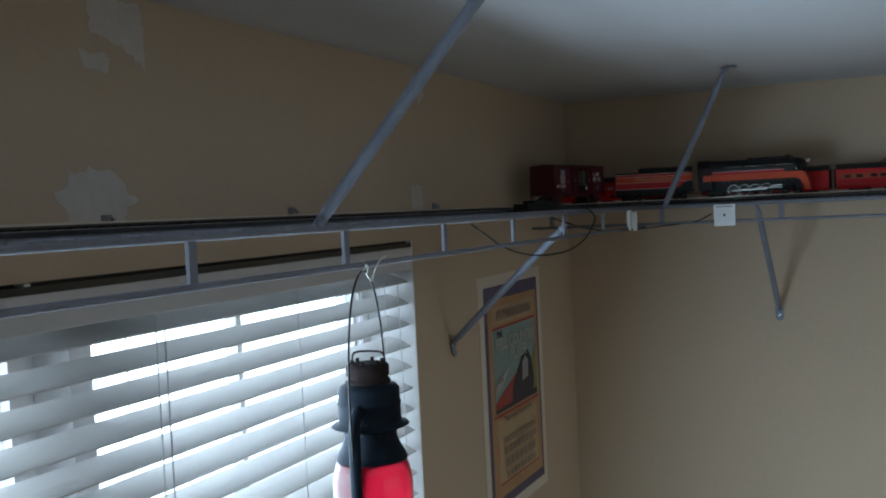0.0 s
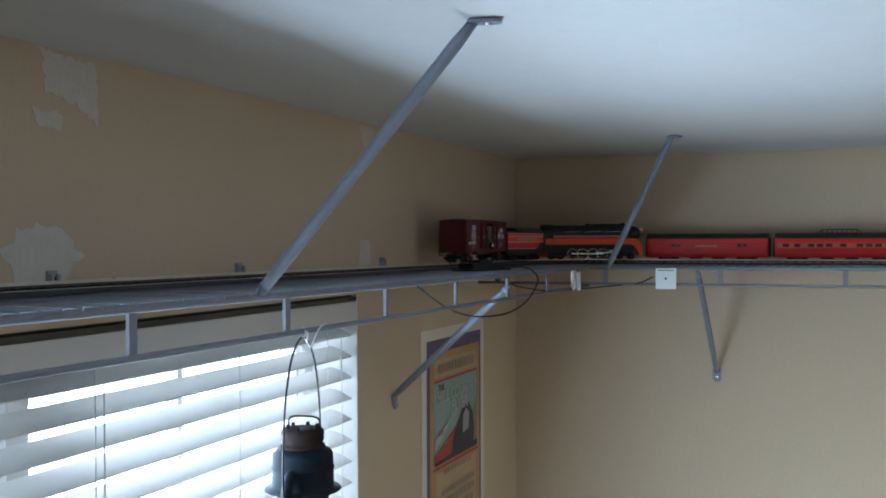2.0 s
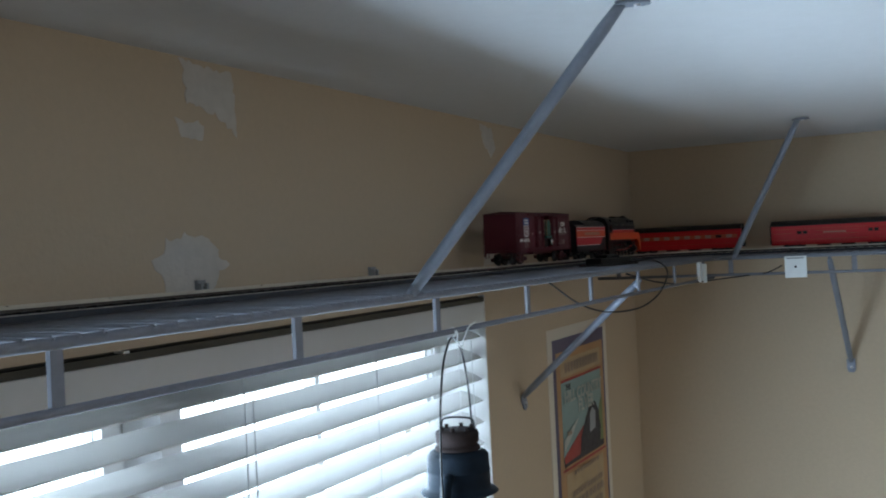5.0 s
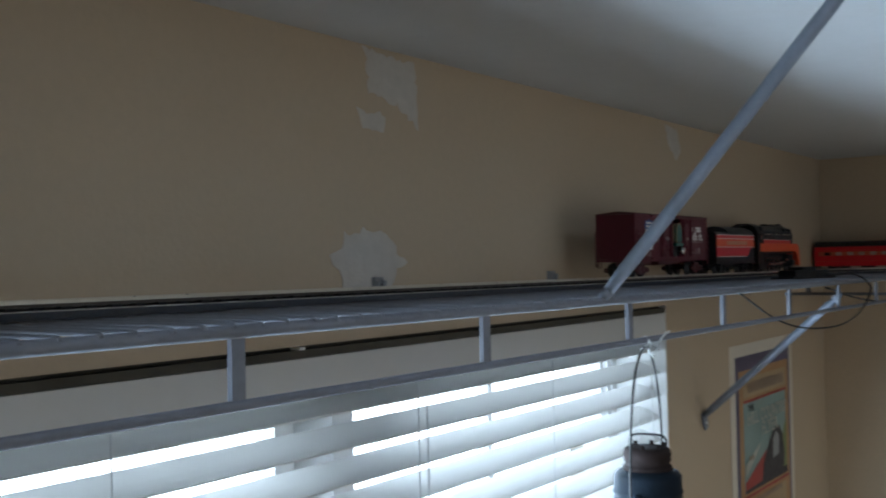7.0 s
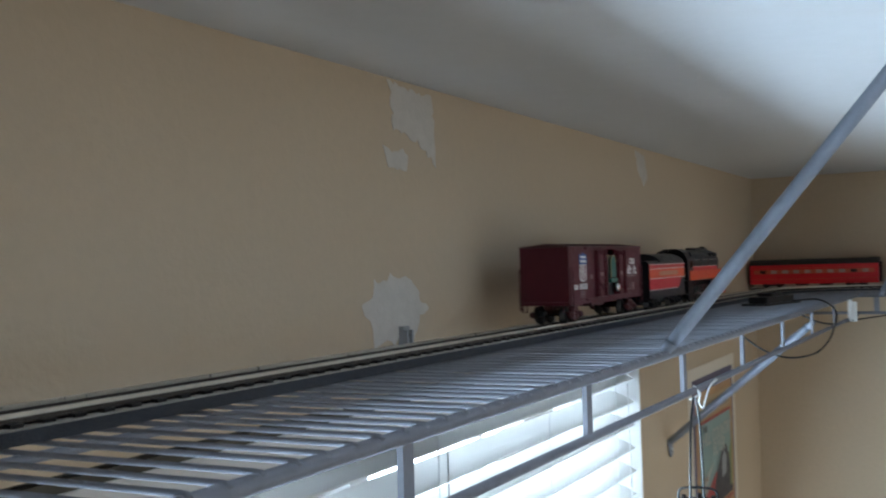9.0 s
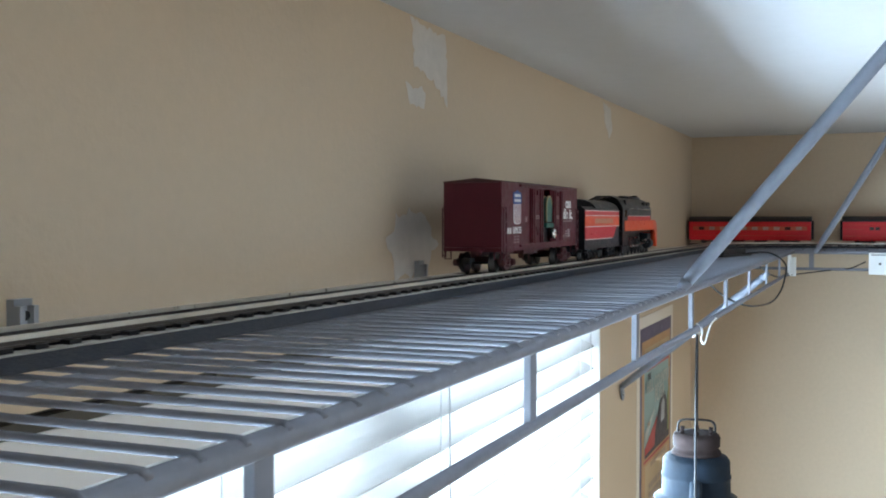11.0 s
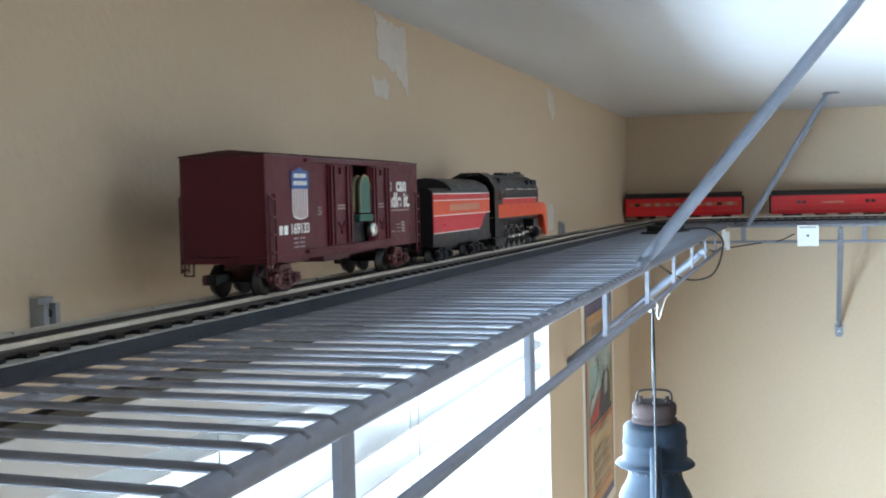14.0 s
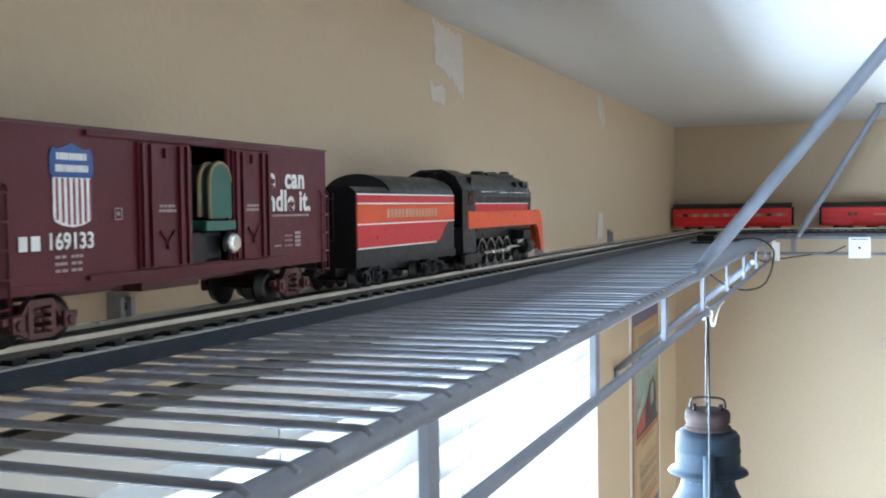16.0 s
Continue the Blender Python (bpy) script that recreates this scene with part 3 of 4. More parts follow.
# ---- rolling stock: local x towards the locomotive's front, y to its left, z 0 at the rail top ----
def wheelset(parent, x, r, spokes=0):
    """One axle with two wheels, turned by motions()."""
    bm = bmesh.new()
    for s in (-1, 1):
        if spokes:
            n = 20
            for ro, ri, w in ((r * 0.93, r * 0.80, 0.0020), (r * 0.25, 0.001, 0.003)):
                rings = [[bm.verts.new((q * math.cos(2 * math.pi * k / n), s * (0.0165 + dw), q * math.sin(2 * math.pi * k / n))) for k in range(n)]
                         for q, dw in ((ri, -w), (ro, -w), (ro, w), (ri, w), (ri, -w))]
                for a, b in zip(rings, rings[1:]):
                    for k in range(n):
                        bm.faces.new((a[k], a[(k + 1) % n], b[(k + 1) % n], b[k]))
            for k in range(spokes):
                a = 2 * math.pi * k / spokes
                tube(bm, [(0.2 * r * math.cos(a), s * 0.0165, 0.2 * r * math.sin(a)), (0.86 * r * math.cos(a), s * 0.0165, 0.86 * r * math.sin(a))], 0.0007, 5)
        else:
            tube(bm, [(0, s * 0.0135, 0), (0, s * 0.0150, 0), (0, s * 0.0151, 0), (0, s * 0.0190, 0), (0, s * 0.0192, 0)], [r + 0.0014, r + 0.0014, r, r * 0.97, r * 0.5], 18)
    tube(bm, [(0, -0.018, 0), (0, 0.018, 0)], 0.0014, 6)
    ob = part("driving_axle" if spokes else "wheelset", bm, IRON, parent, at=pose(x, 0, r))
    if spokes:
        for s in (-1, 1):
            bm = bmesh.new()
            rings = [[bm.verts.new((q * math.cos(2 * math.pi * k / 24), s * (0.0165 + dw), q * math.sin(2 * math.pi * k / 24))) for k in range(24)]
                     for q, dw in ((r * 0.93, -0.0026), (r, -0.0026), (r, 0.0026), (r * 0.93, 0.0026), (r * 0.93, -0.0026))]
            for a, b in zip(rings, rings[1:]):
                for k in range(24):
                    bm.faces.new((a[k], a[(k + 1) % 24], b[(k + 1) % 24], b[k]))
            part("tyre", bm, CHROME, ob, "bright steel tyre")
    spin.append((ob, x, r))
    return ob


spin = []


def truck(parent, x, axles, r, material, half=0.0225, tall=1.0):
    xs = [x + d for d in axles]
    for xx in xs:
        wheelset(parent, xx, r)
    bm = bmesh.new()
    a, b = min(xs), max(xs)
    m = (a + b) / 2
    for s in (-1, 1):
        y0, y1 = sorted((s * half, s * (half + 0.0035)))
        top = [(a - 0.007, 0.0125), (a + 0.004, 0.0135), (m - 0.007, 0.0185), (m + 0.007, 0.0185), (b - 0.004, 0.0135), (b + 0.007, 0.0125)]
        low = [(a - 0.004, 0.0085), (m - 0.006, 0.0030), (m + 0.006, 0.0030), (b + 0.004, 0.0085)]
        prism(bm, [(px, pz * tall) for px, pz in top] + [(px, pz * tall - 0.0032) for px, pz in reversed(top)], "y", y0, y1)       # arched upper bar
        prism(bm, [(px, pz * tall + 0.0026) for px, pz in low] + [(px, pz * tall) for px, pz in reversed(low)], "y", y0, y1)       # lower tie bar
        for k in (-1, 1):
            box(bm, m + 0.0068 * k - 0.0014, m + 0.0068 * k + 0.0014, y0 - 0.0004, y1 + 0.0004, 0.0045 * tall, 0.0160 * tall)
        for xx in xs:
            box(bm, xx - 0.0036, xx + 0.0036, *sorted((s * half, s * (half + 0.0058))), r - 0.0034, r + 0.0038, bevel=0.0007)     # journal box
            tube(bm, [(xx, s * (half + 0.0058), r), (xx, s * (half + 0.0070), r)], [0.0026, 0.0020], 9)
        for k in (-1, 1):                                                                                                        # spring nest
            for q in range(3):
                z = (0.0062 + 0.0034 * q) * tall
                tube(bm, [(m + 0.0030 * k, s * (half + 0.0030), z), (m + 0.0030 * k, s * (half + 0.0030), z + 0.0018)], 0.0022, 8)
    box(bm, (a + b) / 2 - 0.005, (a + b) / 2 + 0.005, -half, half, 0.010, 0.017)
    part("truck", bm, material, parent)


def coupler(parent, x, d):
    bm = bmesh.new()
    box(bm, min(x, x + d * 0.014), max(x, x + d * 0.014), -0.003, 0.003, 0.012, 0.0165)
    box(bm, min(x + d * 0.010, x + d * 0.017), max(x + d * 0.010, x + d * 0.017), -0.0042, 0.0042, 0.0105, 0.017, bevel=0.0012)
    part("coupler", bm, BLACK, parent)


def bars(bm, x0, x1, z0, z1, y, n, seed, sign=-1):
    """Rows of small dashes in place of writing too fine to read."""
    rnd = random.Random(seed)
    w = (x1 - x0) / n
    for k in range(n):
        a = x0 + k * w
        box(bm, a + 0.08 * w, a + w * (0.72 + 0.2 * rnd.random()), min(y, y + sign * 0.0003), max(y, y + sign * 0.0003), z0, z1)


BOX_L, BOX_W = 0.294, 0.032
TEN_L, LOCO_L = 0.205, 0.275


def boxcar():
    b = thing("boxcar", "oxide red model boxcar with an open side door, on the track", "model boxcar")
    h, w, z0, z1 = BOX_L / 2, BOX_W, 0.0230, 0.0945
    o0, o1 = -h + 0.478 * BOX_L, -h + 0.600 * BOX_L            # the open doorway
    oz0, oz1 = 0.0300, 0.0912
    part("floor_pan", boxes((-h, h, -w, w, z0, z0 + 0.004)), MAROON, b)
    for sx in (-1, 1):
        part("end_wall", boxes((*sorted((sx * h, sx * (h - 0.002))), -w, w, z0 + 0.0041, z1), bevel=0.0006), MAROON, b)
    for s in (-1, 1):
        bm = bmesh.new()
        prism(bm, [(-h + 0.0021, z0 + 0.0041), (o0, z0 + 0.0041), (o0, oz1), (o1, oz1), (o1, z0 + 0.0041), (h - 0.0021, z0 + 0.0041), (h - 0.0021, z1), (-h + 0.0021, z1)], "y", *sorted((s * w, s * (w - 0.002))))
        part("side_wall", bm, MAROON, b)
        part("door_sill", boxes((o0, o1, *sorted((s * w, s * (w - 0.002))), z0 + 0.0041, oz0)), MAROON, b)
    part("interior", boxes((-h + 0.003, h - 0.003, -w + 0.003, w - 0.003, z0 + 0.0042, z0 + 0.0062), (o0 - 0.02, o1 + 0.02, w - 0.006, w - 0.003, z0 + 0.006, z1 - 0.001)), INSIDE, b, "unlit inside of the car")
    bm = bmesh.new()
    prism(bm, [(-w - 0.0005, z1), (-w - 0.0005, z1 + 0.0012), (0, z1 + 0.0042), (w + 0.0005, z1 + 0.0012), (w + 0.0005, z1)], "x", -h - 0.0004, h + 0.0004)
    for k in range(13):
        x = -h + 0.012 + k * (BOX_L - 0.024) / 12
        prism(bm, [(-w - 0.0004, z1 + 0.0014), (0, z1 + 0.0052), (w + 0.0004, z1 + 0.0014), (0, z1 + 0.003)], "x", x - 0.0007, x + 0.0007)
    part("roof", bm, MAROON_DARK, b)
    part("underframe", boxes((-h + 0.01, h - 0.01, -0.006, 0.006, z0 - 0.005, z0), (-0.03, 0.02, -0.018, 0.018, z0 - 0.006, z0)), TRUCK, b)
    # the four doors of one side, two slid shut on either hand of the doorway, and their tracks
    for s in (-1, 1):
        for a, c in ((0.325, 0.470), (0.608, 0.745)):
            x0, x1 = -h + a * BOX_L, -h + c * BOX_L
            y0, y1 = sorted((s * w, s * (w + 0.0016)))
            d = part("door", boxes((x0, x1, y0, y1, 0.0300, 0.0905)), MAROON, b)
            yr0, yr1 = sorted((s * (w + 0.0016), s * (w + 0.0034)))
            part("door_rib", boxes(*[(x0 + q - 0.0014, x0 + q + 0.0014, yr0, yr1, 0.0305, 0.0898) for q in (0.003, 0.0095, x1 - x0 - 0.0095, x1 - x0 - 0.003)]), MAROON, d)
            bm = bmesh.new()
            xm = (x0 + x1) / 2
            yb = s * (w + 0.0024)
            tube(bm, [(xm - 0.006, yb, 0.0475), (xm, yb, 0.0415), (xm + 0.006, yb, 0.0475)], 0.0007, 5)
            tube(bm, [(xm, yb, 0.0415), (xm, yb, 0.0385)], 0.0009, 5)
            part("door_handle", bm, MAROON, d)
            part("door_lock", boxes((xm - 0.0016, xm + 0.0016, yr0, yr1, 0.0835, 0.0885)), MAROON, d)
        y0, y1 = sorted((s * w, s * (w + 0.0024)))
        part("door_track", boxes((-h + 0.20 * BOX_L, h - 0.18 * BOX_L, y0, y1, 0.0915, 0.0940), (-h + 0.20 * BOX_L, h - 0.18 * BOX_L, y0, y1, 0.0268, 0.0290)), MAROON, b)
        for x in (-h + 0.006, h - 0.006):
            bm = bmesh.new()
            ya = s * (w + 0.0017)
            for dx in (-0.0045, 0.0045):
                tube(bm, [(x + dx, s * w, 0.069), (x + dx, ya, 0.068), (x + dx, ya, 0.0165)], 0.0007, 5)
            for k in range(5):
                tube(bm, [(x - 0.0045, ya, 0.0185 + 0.0118 * k), (x + 0.0045, ya, 0.0185 + 0.0118 * k)], 0.0007, 5)
            part("ladder", bm, MAROON, b)
    for sx in (-1, 1):
        for sy in (-1, 1):
            bm = bmesh.new()
            tube(bm, [(sx * (h - 0.001), sy * (w - 0.001), z0), (sx * (h - 0.001), sy * (w - 0.001), z0 - 0.008), (sx * (h - 0.001), sy * (w - 0.008), z0 - 0.008), (sx * (h - 0.001), sy * (w - 0.008), z0)], 0.0008, 5)
            part("step", bm, MAROON, b)
        coupler(b, sx * h, sx)
        truck(b, sx * (h - 0.037), (-0.0155, 0.0155), 0.0104, TRUCK, 0.0225, 1.1)
    # shield, number and slogan on the side that faces the room
    y = -w - 0.0004
    sxm = -h + 0.172 * BOX_L
    sh = thing_part("emblem", [(-0.0138, 0.0745), (-0.0138, 0.0820), (-0.0122, 0.0855), (-0.0085, 0.0848), (-0.004, 0.0862), (0, 0.0878), (0.004, 0.0862), (0.0085, 0.0848), (0.0122, 0.0855), (0.0138, 0.0820), (0.0138, 0.0745), (0.0122, 0.0725), (-0.0122, 0.0725)], sxm, y, BLUE, b, "blue top of a shield emblem")
    part("emblem_lettering", dashes((sxm - 0.0098, sxm + 0.0098, 0.0802, 0.0832, 10, 1), (sxm - 0.0105, sxm + 0.0105, 0.0750, 0.0780, 13, 2), y=y - 0.0002), WHITE, sh)
    st = thing_part("emblem_field", [(-0.0120, 0.0725), (0.0120, 0.0725), (0.0122, 0.0560), (0.0112, 0.0535), (0.0065, 0.0517), (0, 0.0508), (-0.0065, 0.0517), (-0.0112, 0.0535), (-0.0122, 0.0560)], sxm, y, WHITE, b, "white shield with red stripes")
    part("emblem_stripes", boxes(*[(sxm - 0.0105 + 0.0036 * k, sxm - 0.0093 + 0.0036 * k, y - 0.0006, y - 0.0003, 0.0530 - 0.0010 * (k in (2, 3, 4)) + 0.0012 * (k in (0, 6)), 0.0722) for k in range(7)]), SHIELD_RED, st)
    part("initials", dashes((sxm - 0.0335, sxm - 0.0195, 0.0413, 0.0475, 2, 3), y=y), WHITE, b)
    lettering("number", "169133", 0.0101, WHITE, b, Matrix.Translation((sxm - 0.0165, y, 0.0415)) @ pose(0, 0, 0, 90, 0, 0))
    part("small_lettering", dashes((sxm - 0.012, sxm - 0.004, 0.0375, 0.0388, 2, 4), (sxm - 0.002, sxm + 0.006, 0.0375, 0.0388, 3, 5), (sxm - 0.012, sxm - 0.004, 0.0345, 0.0358, 3, 6),
                                   (sxm - 0.002, sxm + 0.006, 0.0345, 0.0358, 2, 7), (sxm - 0.012, sxm - 0.004, 0.0315, 0.0328, 2, 8), (sxm - 0.002, sxm + 0.006, 0.0315, 0.0328, 2, 9), y=y), DULL_WHITE, b)
    part("door_lettering", dashes((-h + 0.378 * BOX_L, -h + 0.425 * BOX_L, 0.0592, 0.0606, 4, 10), (-h + 0.376 * BOX_L, -h + 0.427 * BOX_L, 0.0568, 0.0582, 5, 11), y=-w - 0.0018), DULL_WHITE, b)
    part("door_lettering", dashes((-h + 0.655 * BOX_L, -h + 0.70 * BOX_L, 0.0592, 0.0606, 4, 12), (-h + 0.653 * BOX_L, -h + 0.70 * BOX_L, 0.0568, 0.0582, 5, 13), y=-w - 0.0018), DULL_WHITE, b)
    part("stencil_box", boxes(*[(-h + 0.268 * BOX_L + a, -h + 0.268 * BOX_L + c, y - 0.0002, y + 0.0003, d, e) for a, c, d, e in ((0, 0.0006, 0.0535, 0.0592), (0.0050, 0.0056, 0.0535, 0.0592), (0.0007, 0.0049, 0.0535, 0.0541), (0.0007, 0.0049, 0.0586, 0.0592), (0.0018, 0.0038, 0.0555, 0.0575))]), DULL_WHITE, b)
    tx = -h + 0.752 * BOX_L
    lettering("slogan", "e  can", 0.0172, WHITE, b, Matrix.Translation((tx - 0.002, y, 0.0705)) @ pose(0, 0, 0, 90, 0, 0), bold=0.028, spread=1.08)
    lettering("slogan", "ndle it.", 0.0176, WHITE, b, Matrix.Translation((tx - 0.003, y, 0.0568)) @ pose(0, 0, 0, 90, 0, 0), bold=0.028, spread=1.08)
    part("small_lettering", dashes((tx, tx + 0.0480, 0.0532, 0.0544, 16, 14), (tx + 0.016, tx + 0.026, 0.0410, 0.0420, 3, 15), (tx + 0.016, tx + 0.026, 0.0380, 0.0390, 3, 16), (tx + 0.016, tx + 0.026, 0.0350, 0.0360, 3, 17),
                                   (tx + 0.004, tx + 0.012, 0.0350, 0.0363, 3, 18), y=y), DULL_WHITE, b)
    part("stencil_box", boxes(*[(tx + 0.0290, tx + 0.0362, y - 0.0002, y + 0.0003, z, z + 0.0017) for z in (0.0345, 0.0370, 0.0395, 0.0420)]), DULL_WHITE, b)
    # the green machine standing in the doorway
    xm = (o0 + o1) / 2
    c = part("cargo_engine", boxes((xm - 0.004, xm + 0.014, -w + 0.002, w - 0.012, 0.0300, 0.046), bevel=0.002), LOCO_BLACK, b, "small worn green toy engine as freight")
    arc = [(xm + 0.0095 + 0.0102 * math.cos(math.pi * k / 12), 0.0725 + 0.0102 * math.sin(math.pi * k / 12)) for k in range(13)]
    bm = bmesh.new()
    prism(bm, [(xm + 0.0197, 0.053), *arc, (xm - 0.0007, 0.053)], "y", -w - 0.001, -w + 0.003)
    part("cab_front", bm, GREEN, c)
    bm = bmesh.new()
    prism(bm, [(xm + 0.0180, 0.054), *[(px - 0.0035, pz - 0.0005) for px, pz in arc], (xm - 0.0042, 0.054)], "y", -w + 0.003, -w + 0.026)
    part("cab_shell", bm, TARNISH, c, "dark worn side of the cab")
    bm = bmesh.new()
    tube(bm, [(xm - 0.0011, -w - 0.0004, 0.053), *[(px - 0.0004, -w - 0.0004, pz + 0.0004) for px, pz in reversed(arc)]], 0.0011, 6)
    tube(bm, [(xm - 0.0045, -w + 0.0040, 0.054), *[(px - 0.0038, -w + 0.0040, pz - 0.0002) for px, pz in reversed(arc[4:])]], 0.0014, 6)
    part("cab_edge", bm, CREAM, c, "worn cream edge")
    part("running_board", boxes((xm - 0.008, xm + 0.021, -w - 0.003, -w + 0.024, 0.0465, 0.0520), bevel=0.001), GREEN, c)
    bm = bmesh.new()
    tube(bm, [(xm + 0.014, -w - 0.002, 0.0395), (xm + 0.014, -w - 0.006, 0.0395), (xm + 0.014, -w - 0.0075, 0.0395)], [0.0058, 0.0058, 0.0040], 16)
    part("lamp", bm, CHROME, c, "bright round lamp")
    bm = bmesh.new()
    tube(bm, [(xm - 0.012, -w + 0.004, 0.0365), (xm - 0.012, -w + 0.0005, 0.0365)], 0.0095, 18)
    part("wheel", bm, BLACK, c)
    return b


def dashes(*rows, y):
    bm = bmesh.new()
    for x0, x1, z0, z1, n, seed in rows:
        bars(bm, x0, x1, z0, z1, y, n, seed)
    return bm


def thing_part(name, outline, cx, y, material, parent, label):
    bm = bmesh.new()
    prism(bm, [(cx + px, pz) for px, pz in outline], "y", y - 0.0003, y + 0.0003)
    return part(name, bm, material, parent, label)


def tender():
    t = thing("tender", "black model tender with red and orange side bands, on the track", "model tender")
    h, w = TEN_L / 2, 0.0285
    bm = bmesh.new()
    prof = [(-w, 0.022), (-w, 0.069)] + [(-w * math.cos(a) , 0.069 + 0.0165 * math.sin(a)) for a in [math.pi * k / 12 for k in range(1, 12)]] + [(w, 0.069), (w, 0.022)]
    prism(bm, prof, "x", -h + 0.062, h - 0.004)
    part("tank", bm, LOCO_GREY, t)
    bm = bmesh.new()
    low = [(-w, 0.022), (-w, 0.071), (-w + 0.005, 0.0745), (w - 0.005, 0.0745), (w, 0.071), (w, 0.022)]
    prism(bm, low, "x", -h, -h + 0.062)
    part("rear_deck", bm, LOCO_BLACK, t)
    for s in (-1, 1):
        y0, y1 = sorted((s * w, s * (w + 0.0008)))
        yp0, yp1 = sorted((s * (w + 0.0008), s * (w + 0.0012)))
        f = h - 0.005
        part("red_band", boxes((-h + 0.001, f, y0, y1, 0.0625, 0.0690)), RED, t)
        part("orange_band", boxes((-h + 0.001, f, y0, y1, 0.0475, 0.0622)), ORANGE, t)
        bm = bmesh.new()
        prism(bm, [(-h + 0.001, 0.0300), (f - 0.045, 0.0300), (f - 0.034, 0.0325), (f - 0.022, 0.043), (f - 0.012, 0.0472), (-h + 0.001, 0.0472)], "y", y0, y1)
        part("red_band", bm, RED, t)
        part("pinstripe", boxes(*[(-h + 0.001, f, yp0, yp1, z - 0.0005, z + 0.0005) for z in (0.0690, 0.0623, 0.0473)], (-h + 0.001, f - 0.045, yp0, yp1, 0.0295, 0.0305)), WHITE, t)
        bm = bmesh.new()
        bars(bm, -0.050, 0.056, 0.0515, 0.0582, s * (w + 0.0008), 15, 21, s)
        part("side_lettering", bm, LETTER_SILVER, t, "faded silver lettering")
    part("frame", boxes((-h, h, -w, w, 0.0165, 0.0222), (-h, h - 0.02, -0.012, 0.012, 0.010, 0.0165)), LOCO_BLACK, t)
    bm = bmesh.new()
    for z in (0.036, 0.046, 0.056, 0.066):
        tube(bm, [(-h - 0.002, -0.012, z), (-h - 0.002, -0.004, z)], 0.0006, 5)
    tube(bm, [(-h - 0.002, -0.012, 0.03), (-h - 0.002, -0.012, 0.07)], 0.0006, 5)
    tube(bm, [(-h - 0.002, -0.004, 0.03), (-h - 0.002, -0.004, 0.07)], 0.0006, 5)
    part("ladder", bm, LOCO_BLACK, t)
    coupler(t, -h, -1)
    for x in (-h + 0.042, h - 0.048):
        truck(t, x, (-0.019, 0, 0.019), 0.0078, LOCO_BLACK, 0.0215)
    return t


